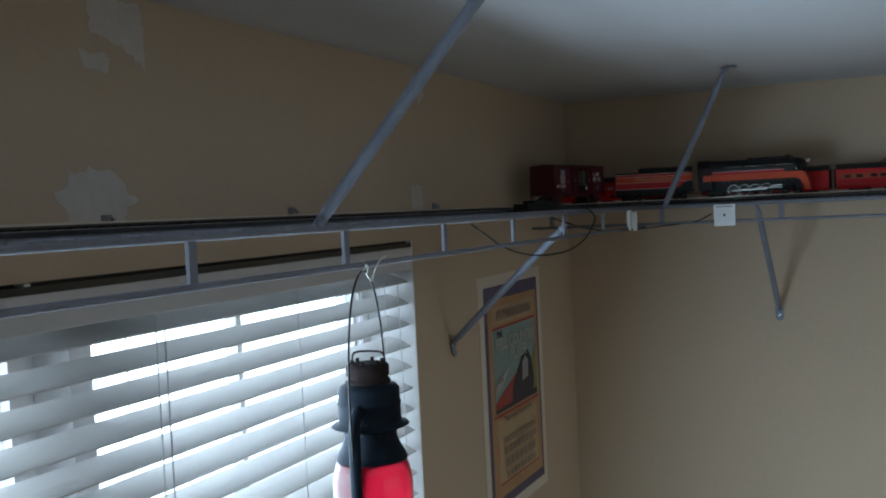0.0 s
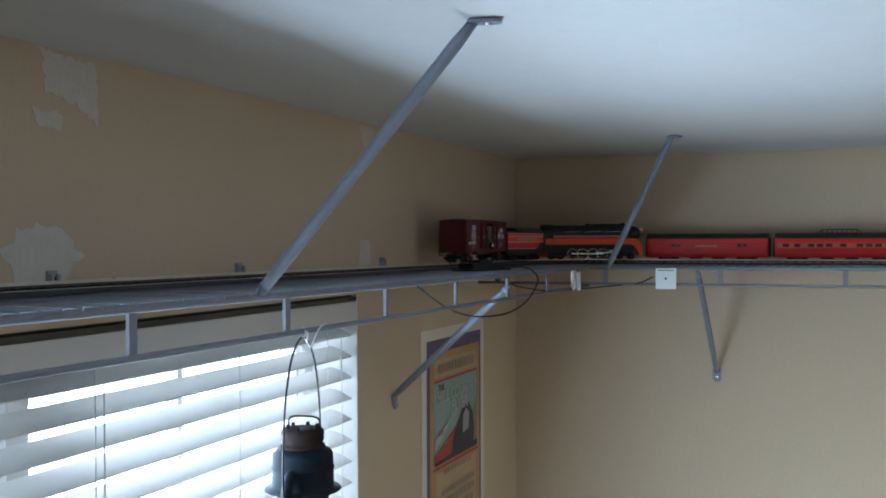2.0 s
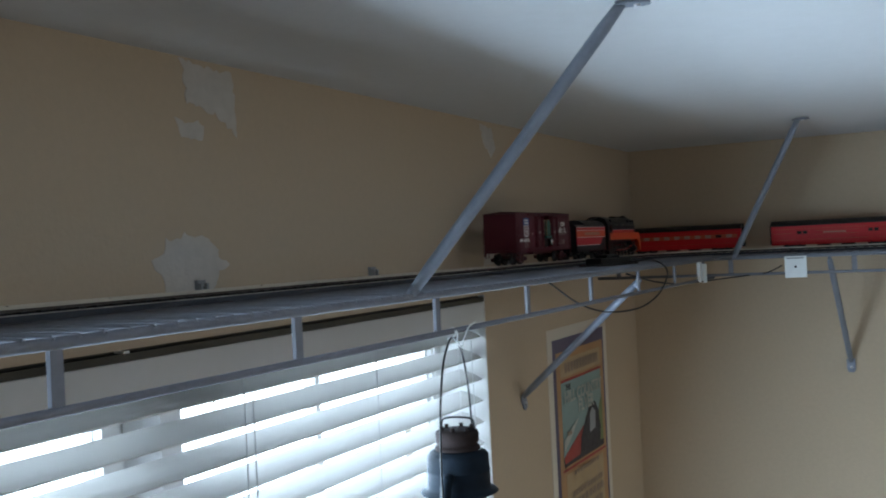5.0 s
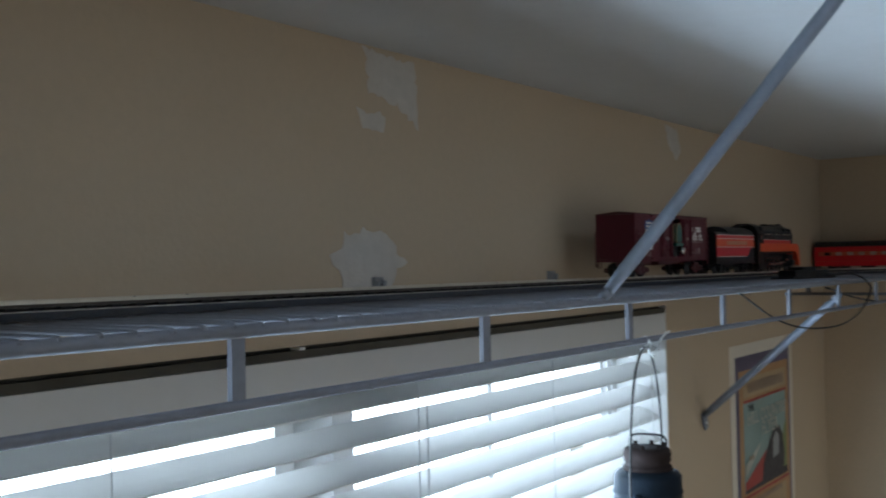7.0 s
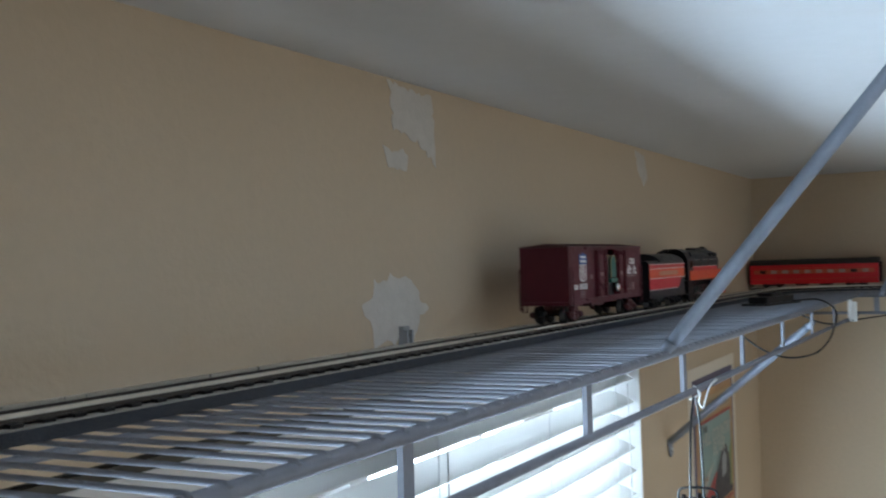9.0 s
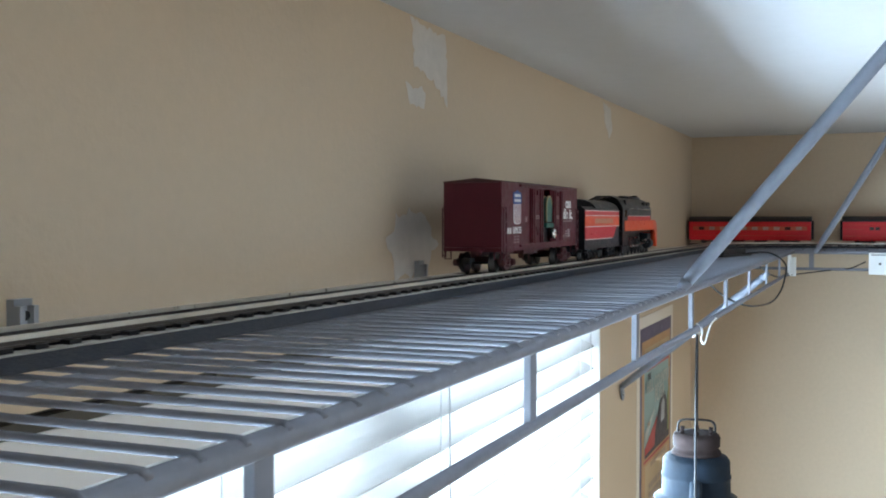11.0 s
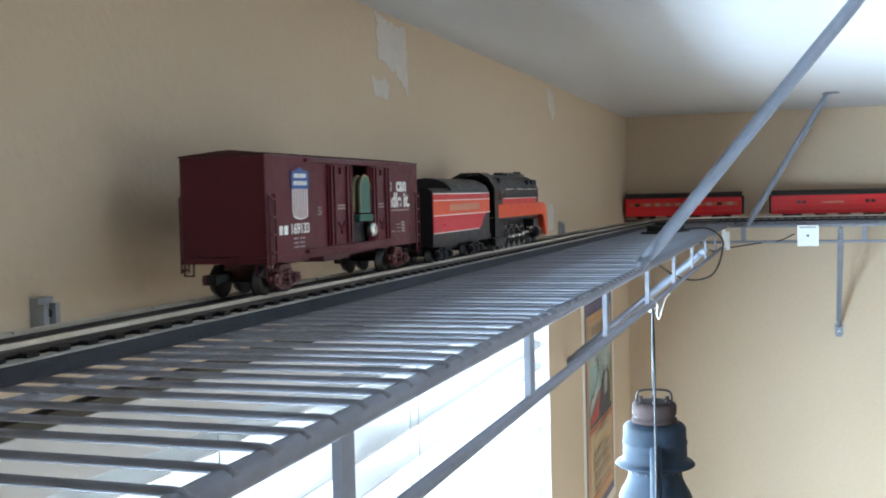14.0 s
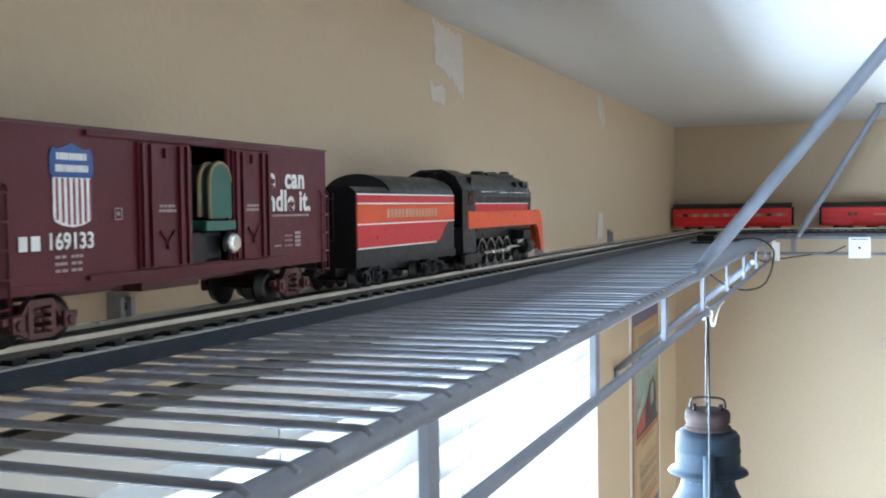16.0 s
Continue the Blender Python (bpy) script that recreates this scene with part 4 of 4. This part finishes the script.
def locomotive():
    e = thing("locomotive", "streamlined black, orange and red model steam locomotive, on the track", "model locomotive")
    h, w = LOCO_L / 2, 0.0285
    # boiler casing: flat-sided with a rounded top
    bm = bmesh.new()
    prof = [(-0.0255, 0.058), (-0.0262, 0.070)] + [(-0.0255 * math.cos(a), 0.0725 + 0.0205 * math.sin(a)) for a in [math.pi * k / 14 for k in range(1, 14)]] + [(0.0262, 0.070), (0.0255, 0.058)]
    prism(bm, prof, "x", -h + 0.030, h - 0.036)
    part("boiler_casing", bm, LOCO_GREY, e)
    bm = bmesh.new()
    n = 20
    rings = []
    for x, k in ((h - 0.036, 1.0), (h - 0.026, 0.97), (h - 0.016, 0.86), (h - 0.009, 0.66), (h - 0.006, 0.35)):
        rings.append([bm.verts.new((x, 0.0242 * k * math.cos(2 * math.pi * q / n), 0.069 + 0.0225 * k * math.sin(2 * math.pi * q / n))) for q in range(n)])
    for a, b in zip(rings, rings[1:]):
        for q in range(n):
            bm.faces.new((a[q], a[(q + 1) % n], b[(q + 1) % n], b[q])).smooth = True
    bm.faces.new(rings[0])
    bm.faces.new(rings[-1])
    part("smokebox", bm, LOCO_BLACK, e)
    bm = bmesh.new()
    tube(bm, [(h - 0.010, 0, 0.080), (h + 0.001, 0, 0.080), (h + 0.003, 0, 0.080)], [0.0070, 0.0070, 0.0050], 16)
    part("headlight", bm, CHROME, e)
    # cab
    bm = bmesh.new()
    cw = 0.0300
    shell = [(-cw, 0.040), (-cw, 0.076), (-0.023, 0.0885), (-0.011, 0.0945), (0.011, 0.0945), (0.023, 0.0885), (cw, 0.076), (cw, 0.040)]
    inner = [(y * 0.93, z - 0.0022) for y, z in shell]
    for ring0, ring1 in ((shell, inner),):
        vo = [[bm.verts.new((x, y, z)) for y, z in ring0] for x in (-h, -h + 0.036)]
        vi = [[bm.verts.new((x, y, z)) for y, z in ring1] for x in (-h, -h + 0.036)]
        m = len(shell)
        for i in range(m - 1):
            bm.faces.new((vo[0][i], vo[0][i + 1], vo[1][i + 1], vo[1][i]))
            bm.faces.new((vi[0][i], vi[0][i + 1], vi[1][i + 1], vi[1][i]))
            bm.faces.new((vo[0][i], vo[0][i + 1], vi[0][i + 1], vi[0][i]))
            bm.faces.new((vo[1][i], vo[1][i + 1], vi[1][i + 1], vi[1][i]))
    box(bm, -h + 0.030, -h + 0.034, -0.028, 0.028, 0.022, 0.088)
    box(bm, -h + 0.000, -h + 0.036, -cw, cw, 0.018, 0.0405)
    part("cab", bm, LOCO_BLACK, e)
    for s in (-1, 1):
        y0, y1 = sorted((s * cw, s * (cw + 0.0007)))
        part("cab_window", boxes((-h + 0.016, -h + 0.022, y0, y1, 0.062, 0.073), (-h + 0.025, -h + 0.031, y0, y1, 0.062, 0.073)), PANE_DARK, e)
        # skirts: a broad orange band that droops at the front, a red band over it
        ys0, ys1 = sorted((s * 0.0265, s * 0.0300))
        bm = bmesh.new()
        prism(bm, [(-h + 0.037, 0.0400), (h - 0.030, 0.0400), (h - 0.022, 0.0360), (h - 0.014, 0.022), (h - 0.010, 0.010), (h + 0.000, 0.010), (h - 0.001, 0.030), (h - 0.006, 0.048), (h - 0.016, 0.0560), (-h + 0.037, 0.0560)], "y", ys0, ys1)
        part("skirt", bm, ORANGE, e, "orange side skirt")
        yr0, yr1 = sorted((s * 0.0255, s * 0.0292))
        part("red_band", boxes((-h + 0.037, h - 0.060, yr0, yr1, 0.0562, 0.0635)), RED, e)
        part("cab_band", boxes((-h + 0.014, -h + 0.0355, y0, y1, 0.0400, 0.0560)), ORANGE, e)
        ya = s * 0.0268
        part("pinstripe", boxes((-h + 0.037, h - 0.060, *sorted((s * 0.0292, s * 0.0296)), 0.0629, 0.0637)), WHITE, e)
        bm = bmesh.new()
        tube(bm, [(-h + 0.062, ya, 0.0745), (-h + 0.11, ya, 0.0745)], 0.0007, 5)
        tube(bm, [(-h + 0.118, ya, 0.0745), (-h + 0.165, ya, 0.0745)], 0.0007, 5)
        tube(bm, [(-h + 0.172, ya, 0.0745), (h - 0.038, ya, 0.0745)], 0.0007, 5)
        part("handrail", bm, CHROME, e)
        bm = bmesh.new()
        for x in (h - 0.064, h - 0.050, h - 0.090):
            tube(bm, [(x, s * 0.020, 0.083), (x, s * 0.0262, 0.084)], 0.0035, 8)
        part("boiler_fitting", bm, LOCO_BLACK, e)
        # cylinder, crosshead and rods
        bm = bmesh.new()
        tube(bm, [(h - 0.064, s * 0.0225, 0.0165), (h - 0.040, s * 0.0225, 0.0165)], 0.0085, 14)
        box(bm, h - 0.066, h - 0.038, *sorted((s * 0.012, s * 0.026)), 0.018, 0.034)
        part("cylinder", bm, LOCO_BLACK, e)
        part("rods", boxes((-h + 0.085, -h + 0.172, *sorted((s * 0.0210, s * 0.0224)), 0.0135, 0.0165), (-h + 0.150, h - 0.064, *sorted((s * 0.0232, s * 0.0246)), 0.0165, 0.0190),
                           (h - 0.090, h - 0.066, *sorted((s * 0.0215, s * 0.0262)), 0.0210, 0.0245)), CHROME, e, "bright side rods")
    part("frame", boxes((-h + 0.02, h - 0.02, -0.010, 0.010, 0.008, 0.060), (-h + 0.056, h - 0.03, -0.024, 0.024, 0.036, 0.060)), LOCO_BLACK, e)
    bm = bmesh.new()
    prism(bm, [(h - 0.012, 0.012), (h + 0.002, 0.010), (h - 0.001, 0.030), (h - 0.008, 0.050), (h - 0.014, 0.054)], "y", -0.0265, 0.0265)
    part("pilot", bm, ORANGE, e, "orange pilot")
    bm = bmesh.new()
    for x, r, z in ((h - 0.052, 0.006, 0.0985), (h - 0.105, 0.0085, 0.0965), (h - 0.145, 0.0075, 0.0965)):
        lathe(bm, [(r, 0.088), (r, z - 0.002), (r * 0.8, z)], 16, (x, 0, 0))
    box(bm, h - 0.135, h - 0.040, -0.0075, 0.0075, 0.0915, 0.0955, bevel=0.001)
    part("skyline_casing", bm, LOCO_BLACK, e)
    bm = bmesh.new()
    tube(bm, [(h - 0.034, -0.0235, 0.060), (h - 0.014, -0.017, 0.066), (h - 0.012, -0.012, 0.072)], 0.0007, 5)
    part("grab_iron", bm, CHROME, e)
    for k in range(4):
        wheelset(e, -h + 0.088 + 0.0270 * k, 0.0145, 12)
    for x in (-h + 0.030, -h + 0.055):
        wheelset(e, x, 0.0085)
    for x in (h - 0.060, h - 0.030):
        wheelset(e, x, 0.0072)
    for s in (-1, 1):
        part("trailing_truck_frame", boxes((-h + 0.018, -h + 0.068, *sorted((s * 0.021, s * 0.025)), 0.006, 0.016), bevel=0.0015), LOCO_BLACK, e)
    return e


def coach(kind_, label, m):
    c = thing("passenger_coach", label, "model coach", m, "red coaches")
    L, w, z0, z1 = 0.318, 0.0275, 0.0075, 0.0585
    h = L / 2
    part("body", boxes((-h, h, -w, w, z0, z1), bevel=0.0012), COACH_RED, c)
    bm = bmesh.new()
    prof = [(-w - 0.0006, z1 - 0.001)] + [(-(w + 0.0006) * math.cos(a), z1 + 0.0140 * math.sin(a)) for a in [math.pi * k / 12 for k in range(1, 12)]] + [(w + 0.0006, z1 - 0.001)]
    prism(bm, prof, "x", -h - 0.001, h + 0.001)
    part("roof", bm, ROOF, c)
    for s in (-1, 1):
        y0, y1 = sorted((s * w, s * (w + 0.0006)))
        yy0, yy1 = sorted((s * (w + 0.0006), s * (w + 0.0011)))
        for z in (0.0490, 0.0200):
            part("stripe", boxes((-h + 0.004, h - 0.004, y0, y1, z, z + 0.0008)), COACH_ORANGE, c)
        if kind_ == "coach":
            part("window_band", boxes((-h + 0.010, h - 0.010, y0, y1, 0.0345, 0.0450)), COACH_ORANGE, c)
            for k in range(10):
                x = -h + 0.026 + k * 0.0282
                part("window", boxes((x, x + 0.0145, yy0, yy1, 0.0357, 0.0438)), PANE if k not in (0, 8) else PANE_DARK, c)
        elif kind_ == "baggage":
            for x0, x1, z in ((-h + 0.11, h - 0.10, 0.0425), (-h + 0.004, -h + 0.05, 0.0375), (h - 0.05, h - 0.004, 0.0375), (-h + 0.11, h - 0.10, 0.0330)):
                part("stripe", boxes((x0, x1, y0, y1, z, z + 0.0008)), COACH_ORANGE, c)
            for x in (-h + 0.062, h - 0.082):
                d = part("baggage_door", boxes((x, x + 0.034, y0, y1, 0.0140, 0.0495)), COACH_RED, c)
                for q in (0.004, 0.018):
                    part("window", boxes((x + q, x + q + 0.011, yy0, yy1, 0.0357, 0.0438)), PANE_DARK, d)
            bm = bmesh.new()
            bars(bm, -0.028, 0.028, 0.0365, 0.0400, s * (w + 0.0004), 11, 31, s)
            part("side_lettering", bm, LETTER_SILVER, c)
        else:
            part("window_band", boxes((-h + 0.006, h - 0.006, y0, y1, 0.0330, 0.0460)), COACH_ORANGE, c)
            for k, x in enumerate((0.020, 0.048, 0.082, 0.104, 0.126, 0.160, 0.200, 0.222, 0.244, 0.280)):
                part("window", boxes((-h + x, -h + x + 0.0155, yy0, yy1, 0.0355, 0.0438)), PANE_DARK, c)
    if kind_ == "dome":
        bm = bmesh.new()
        for s in (-1, 1):
            tube(bm, [(-0.055, s * 0.014, 0.0700), (-0.042, s * 0.012, 0.0810), (0.042, s * 0.012, 0.0810), (0.055, s * 0.014, 0.0700)], 0.0009, 5)
            for k in range(8):
                x = -0.042 + 0.012 * k
                tube(bm, [(x, s * 0.012, 0.0700), (x, s * 0.012, 0.0810)], 0.0008, 5)
        for k in range(8):
            tube(bm, [(-0.042 + 0.012 * k, -0.012, 0.081), (-0.042 + 0.012 * k, 0.012, 0.081)], 0.0007, 5)
        part("roof_antenna", bm, IRON, c, "open metal rail frame on the roof")
    for sx in (-1, 1):
        part("vestibule", boxes((*sorted((sx * h, sx * (h + 0.006))), -0.011, 0.011, z0 + 0.002, z1 + 0.002)), BLACK, c)
        truck(c, sx * (h - 0.055), (-0.017, 0.017), 0.0085, LOCO_BLACK, 0.0205)
        part("skirt_tank", boxes((sx * 0.03 - 0.016, sx * 0.03 + 0.016, -0.016, 0.016, 0.0035, z0)), BLACK, c)
    return c


THE_BOXCAR, THE_TENDER, THE_LOCO = boxcar(), tender(), locomotive()
moving_spin = list(spin)
coach("coach", "red model coach with a dark roof and lit window band, parked", pose(-XS - 0.012, -0.170, SIDING, 0, 0, -90.0 + 1.0))
coach("baggage", "red model baggage car with sliding doors, parked on the siding", pose(-XS, -0.566, SIDING, 0, 0, -90))
coach("dome", "red model coach with metal roof frame parked on siding", pose(-XS, -0.902, SIDING, 0, 0, -90))


# ---- lantern, poster ----
def lantern():
    l = thing("lantern", "weathered blue-black oil lantern with red globe hanging from shelf", "lantern", pose(-1.850, FRONT - 0.001, 0, 0, 0, 8))
    z = 2.048
    bm = bmesh.new()
    bail = [(-0.0620, 0, 1.835), (-0.0640, 0, 1.880), (-0.0625, 0, 1.930), (-0.055, 0, 1.980), (-0.038, 0, 2.022), (-0.016, 0, 2.043), (0, 0, z),
            (0.016, 0, 2.043), (0.038, 0, 2.022), (0.055, 0, 1.980), (0.0625, 0, 1.930), (0.0640, 0, 1.880), (0.0620, 0, 1.835)]
    tube(bm, smooth(bail, 5), 0.0013, 6)
    part("bail", bm, BLACK, l, "thin dark wire bail")
    bm = bmesh.new()
    lathe(bm, [(0.0265, 1.913), (0.0275, 1.9155), (0.0265, 1.9185), (0.0245, 1.9195), (0.0240, 1.9225), (0.0258, 1.9235), (0.0262, 1.9330), (0.0250, 1.9362), (0.0225, 1.9380), (0.012, 1.9385)], 32)
    part("cap", bm, RUST, l, "rusty brown cap")
    bm = bmesh.new()
    tube(bm, smooth([(0.005, -0.0205, 1.937), (0.005, -0.0200, 1.946), (0.005, -0.0150, 1.9505), (0.005, 0, 1.9515), (0.005, 0.0150, 1.9505), (0.005, 0.0200, 1.946), (0.005, 0.0205, 1.937)], 4), 0.0013, 6)
    part("lift_loop", bm, BLACK, l)
    bm = bmesh.new()
    for a in range(6):
        q = math.pi / 3 * a
        tube(bm, [(0.018 * math.cos(q), 0.018 * math.sin(q), 1.937), (0.018 * math.cos(q), 0.018 * math.sin(q), 1.9425)], 0.0025, 8)
    part("rivets", bm, RUST, l)
    bm = bmesh.new()
    lathe(bm, [(0.027, 1.9145), (0.0335, 1.9120), (0.0368, 1.9075), (0.0372, 1.8925), (0.0382, 1.8915), (0.0382, 1.8890), (0.0374, 1.8880), (0.0378, 1.8700), (0.0390, 1.8680), (0.0450, 1.8665), (0.0470, 1.8640), (0.0452, 1.8628), (0.031, 1.863)], 40)
    part("hood", bm, LANTERN, l)
    bm = bmesh.new()
    lathe(bm, [(0.0320, 1.8632), (0.0312, 1.8540), (0.0322, 1.8470), (0.0362, 1.8380), (0.0408, 1.8300), (0.0432, 1.8240), (0.0422, 1.8220)], 40)
    part("chimney", bm, LANTERN, l)
    bm = bmesh.new()
    lathe(bm, [(0.0412, 1.8225), (0.0450, 1.812), (0.0480, 1.795), (0.0475, 1.770), (0.043, 1.750), (0.036, 1.738)], 36)
    part("globe", bm, RED_GLASS, l, "red glass globe")
    bm = bmesh.new()
    lathe(bm, [(0.038, 1.738), (0.040, 1.730), (0.030, 1.722), (0.050, 1.712), (0.060, 1.700), (0.061, 1.672), (0.058, 1.664)], 36)
    part("fuel_tank", bm, LANTERN, l)
    for s in (-1, 1):
        bm = bmesh.new()
        tube(bm, smooth([(s * 0.0370, 0, 1.888), (s * 0.047, 0, 1.882), (s * 0.055, 0, 1.860), (s * 0.056, 0, 1.80), (s * 0.056, 0, 1.74), (s * 0.055, 0, 1.700)], 5), 0.0068, 12)
        part("side_tube", bm, LANTERN, l)
    bm = bmesh.new()
    for q in range(18):
        a = 2 * math.pi * q / 18
        tube(bm, [(0.0308 * math.cos(a), 0.0308 * math.sin(a), 1.8560), (0.0320 * math.cos(a), 0.0320 * math.sin(a), 1.8560)], 0.0014, 6)
    part("vent_holes", bm, BLACK, l)
    part("flame_wick", boxes((-0.006, 0.006, -0.0015, 0.0015, 1.738, 1.752)), BLACK, l)
    bm = bmesh.new()
    hx, hy = -1.850, FRONT - 0.001
    tube(bm, smooth([(hx - 0.004, hy + 0.004, 2.046), (hx, hy - 0.005, 2.052), (hx + 0.003, hy + 0.001, 2.060), (hx + 0.006, hy - 0.005, 2.052), (hx + 0.004, hy - 0.004, 2.043), (hx + 0.012, hy - 0.006, 2.036),
                          (hx + 0.014, hy - 0.009, 2.046), (hx + 0.022, hy - 0.012, 2.058), (hx + 0.034, hy - 0.016, 2.064)], 5), 0.0010, 6)
    tagged(new("wire_tie", mesh(bm, "wire_tie", TRIM)), "white plastic-coated wire twisted round the shelf lip", "wire tie")


lantern()


def poster():
    x0, x1, z0, z1 = -0.742, -0.300, 1.372, 1.953
    p = thing("poster", "tall vintage railway poster in purple, orange and teal on white paper", "poster")
    part("sheet", boxes((x0, x1, -0.0012, -0.0002, z0, z1)), PAPER, p)
    W, H = x1 - x0, z1 - z0
    layer = [0]

    def ink(name, material, *rects):
        layer[0] += 1
        y = -0.0012 - 0.0003 * layer[0]
        return part(name, boxes(*[(x0 + a * W, x0 + b * W, y, y + 0.0002, z0 + c * H, z0 + d * H) for a, b, c, d in rects]), material, p)

    def shape(name, material, pts):
        layer[0] += 1
        y = -0.0012 - 0.0003 * layer[0]
        bm = bmesh.new()
        prism(bm, [(x0 + a * W, z0 + b * H) for a, b in pts], "y", y, y + 0.0002)
        return part(name, bm, material, p)

    ink("border", P_NAVY, (0.07, 0.94, 0.045, 0.955))
    ink("frame", P_ORANGE, (0.115, 0.910, 0.085, 0.900))
    ink("lower_panel", P_TAN, (0.20, 0.84, 0.13, 0.40))
    ink("picture", P_SKY, (0.17, 0.85, 0.435, 0.775))
    ink("heading_band", P_TAN, (0.17, 0.86, 0.795, 0.87))
    for rect in ((0.17, 0.86, 0.775, 0.785), (0.15, 0.88, 0.415, 0.425), (0.2, 0.84, 0.135, 0.142)):
        ink("ribbon", P_RED, rect)
    shape("foliage", P_GREEN, [(0.72, 0.46), (0.85, 0.46), (0.85, 0.66), (0.80, 0.62), (0.76, 0.55)])
    shape("red_ground", P_RED, [(0.17, 0.435), (0.17, 0.475), (0.50, 0.565), (0.55, 0.435)])
    shape("dark_ground", P_DARK, [(0.17, 0.435), (0.85, 0.435), (0.85, 0.462), (0.17, 0.448)])
    shape("engine_picture", P_DARK, [(0.42, 0.448), (0.78, 0.45), (0.80, 0.52), (0.77, 0.60), (0.71, 0.645), (0.62, 0.64), (0.56, 0.60), (0.50, 0.56), (0.45, 0.52)])
    shape("engine_face", P_GREY, [(0.60, 0.52), (0.70, 0.53), (0.71, 0.60), (0.66, 0.625), (0.61, 0.60)])
    shape("smoke", P_TITLE, [(0.17, 0.50), (0.30, 0.55), (0.42, 0.61), (0.30, 0.58), (0.17, 0.54)])
    y = -0.0012 - 0.0003 * (layer[0] + 1)
    for words, size, fx, fz, m in (("THE", 0.020, 0.22, 0.742, P_DARK), ("HILL COUNTRY", 0.040, 0.20, 0.690, P_TITLE), ("FLYER", 0.044, 0.42, 0.632, P_TITLE)):
        lettering("title", words, size, m, p, Matrix.Translation((x0 + fx * W, y, z0 + fz * H)) @ pose(0, 0, 0, 90, 0, 0))
    bm = bmesh.new()
    rnd = random.Random(4)

    def line(fx0, fx1, fz, hh, n):
        w = (fx1 - fx0) / n
        for k in range(n):
            a = fx0 + k * w
            box(bm, x0 + (a + 0.1 * w) * W, x0 + (a + w * (0.7 + 0.25 * rnd.random())) * W, y - 0.0001, y + 0.0001, z0 + fz * H, z0 + (fz + hh) * H)
    for args in ((0.22, 0.80, 0.812, 0.040, 12), (0.30, 0.74, 0.385, 0.018, 9), (0.26, 0.80, 0.30, 0.022, 11), (0.26, 0.80, 0.255, 0.030, 8), (0.28, 0.78, 0.20, 0.035, 7), (0.28, 0.78, 0.155, 0.025, 9), (0.22, 0.30, 0.555, 0.018, 2)):
        line(*args)
    tagged(part("fine_print", bm, P_PRINT, p, "rows of print too small to read"), kind="stuff")


poster()

# ---- the train's run ----
# left end of the boxcar along the line, by seconds
RUN = [(0, -0.508), (1.5, -0.720), (3.5, -1.005), (6, -1.350), (7, -1.492), (9, -1.762), (10, -1.889), (12.5, -2.234), (13.5, -2.401), (14.5, -2.561), (16, -2.789)]


def run_at(t):
    """A smooth curve through RUN."""
    ts, us = [r[0] for r in RUN], [r[1] for r in RUN]
    k = max(0, min(len(ts) - 2, sum(1 for a in ts if a <= t) - 1))

    def slope(i):
        if i == 0:
            return (us[1] - us[0]) / (ts[1] - ts[0])
        if i == len(ts) - 1:
            return (us[-1] - us[-2]) / (ts[-1] - ts[-2])
        return (us[i + 1] - us[i - 1]) / (ts[i + 1] - ts[i - 1])
    d = ts[k + 1] - ts[k]
    s = (t - ts[k]) / d
    return ((2 * s ** 3 - 3 * s ** 2 + 1) * us[k] + (s ** 3 - 2 * s ** 2 + s) * d * slope(k) + (-2 * s ** 3 + 3 * s ** 2) * us[k + 1] + (s ** 3 - s ** 2) * d * slope(k + 1))


def car_pose(t, behind, length, inset):
    a, b = run_at(t) + behind + inset * length, run_at(t) + behind + (1 - inset) * length
    p, q = along(a)[0], along(b)[0]
    m, d = (p + q) / 2, q - p
    return pose(m.x, m.y, RAIL + m.z, 0, 0, math.degrees(math.atan2(d.y, d.x)))


def motions():
    times = [0.25 * i for i in range(65)]
    spans = ((THE_BOXCAR, 0.0, BOX_L, 0.16), (THE_TENDER, BOX_L + 0.052, TEN_L, 0.2), (THE_LOCO, BOX_L + 0.052 + TEN_L + 0.016, LOCO_L, 0.25))
    for ob, behind, length, inset in spans:
        walk(ob, [(t, car_pose(t, behind, length, inset)) for t in times])
    for ob, x, r in moving_spin:
        walk(ob, [(i / 15, Matrix.Translation((x, 0, r)) @ Matrix.Rotation((run_at(i / 15) - RUN[0][1]) / r, 4, "Y")) for i in range(241)])


motions()
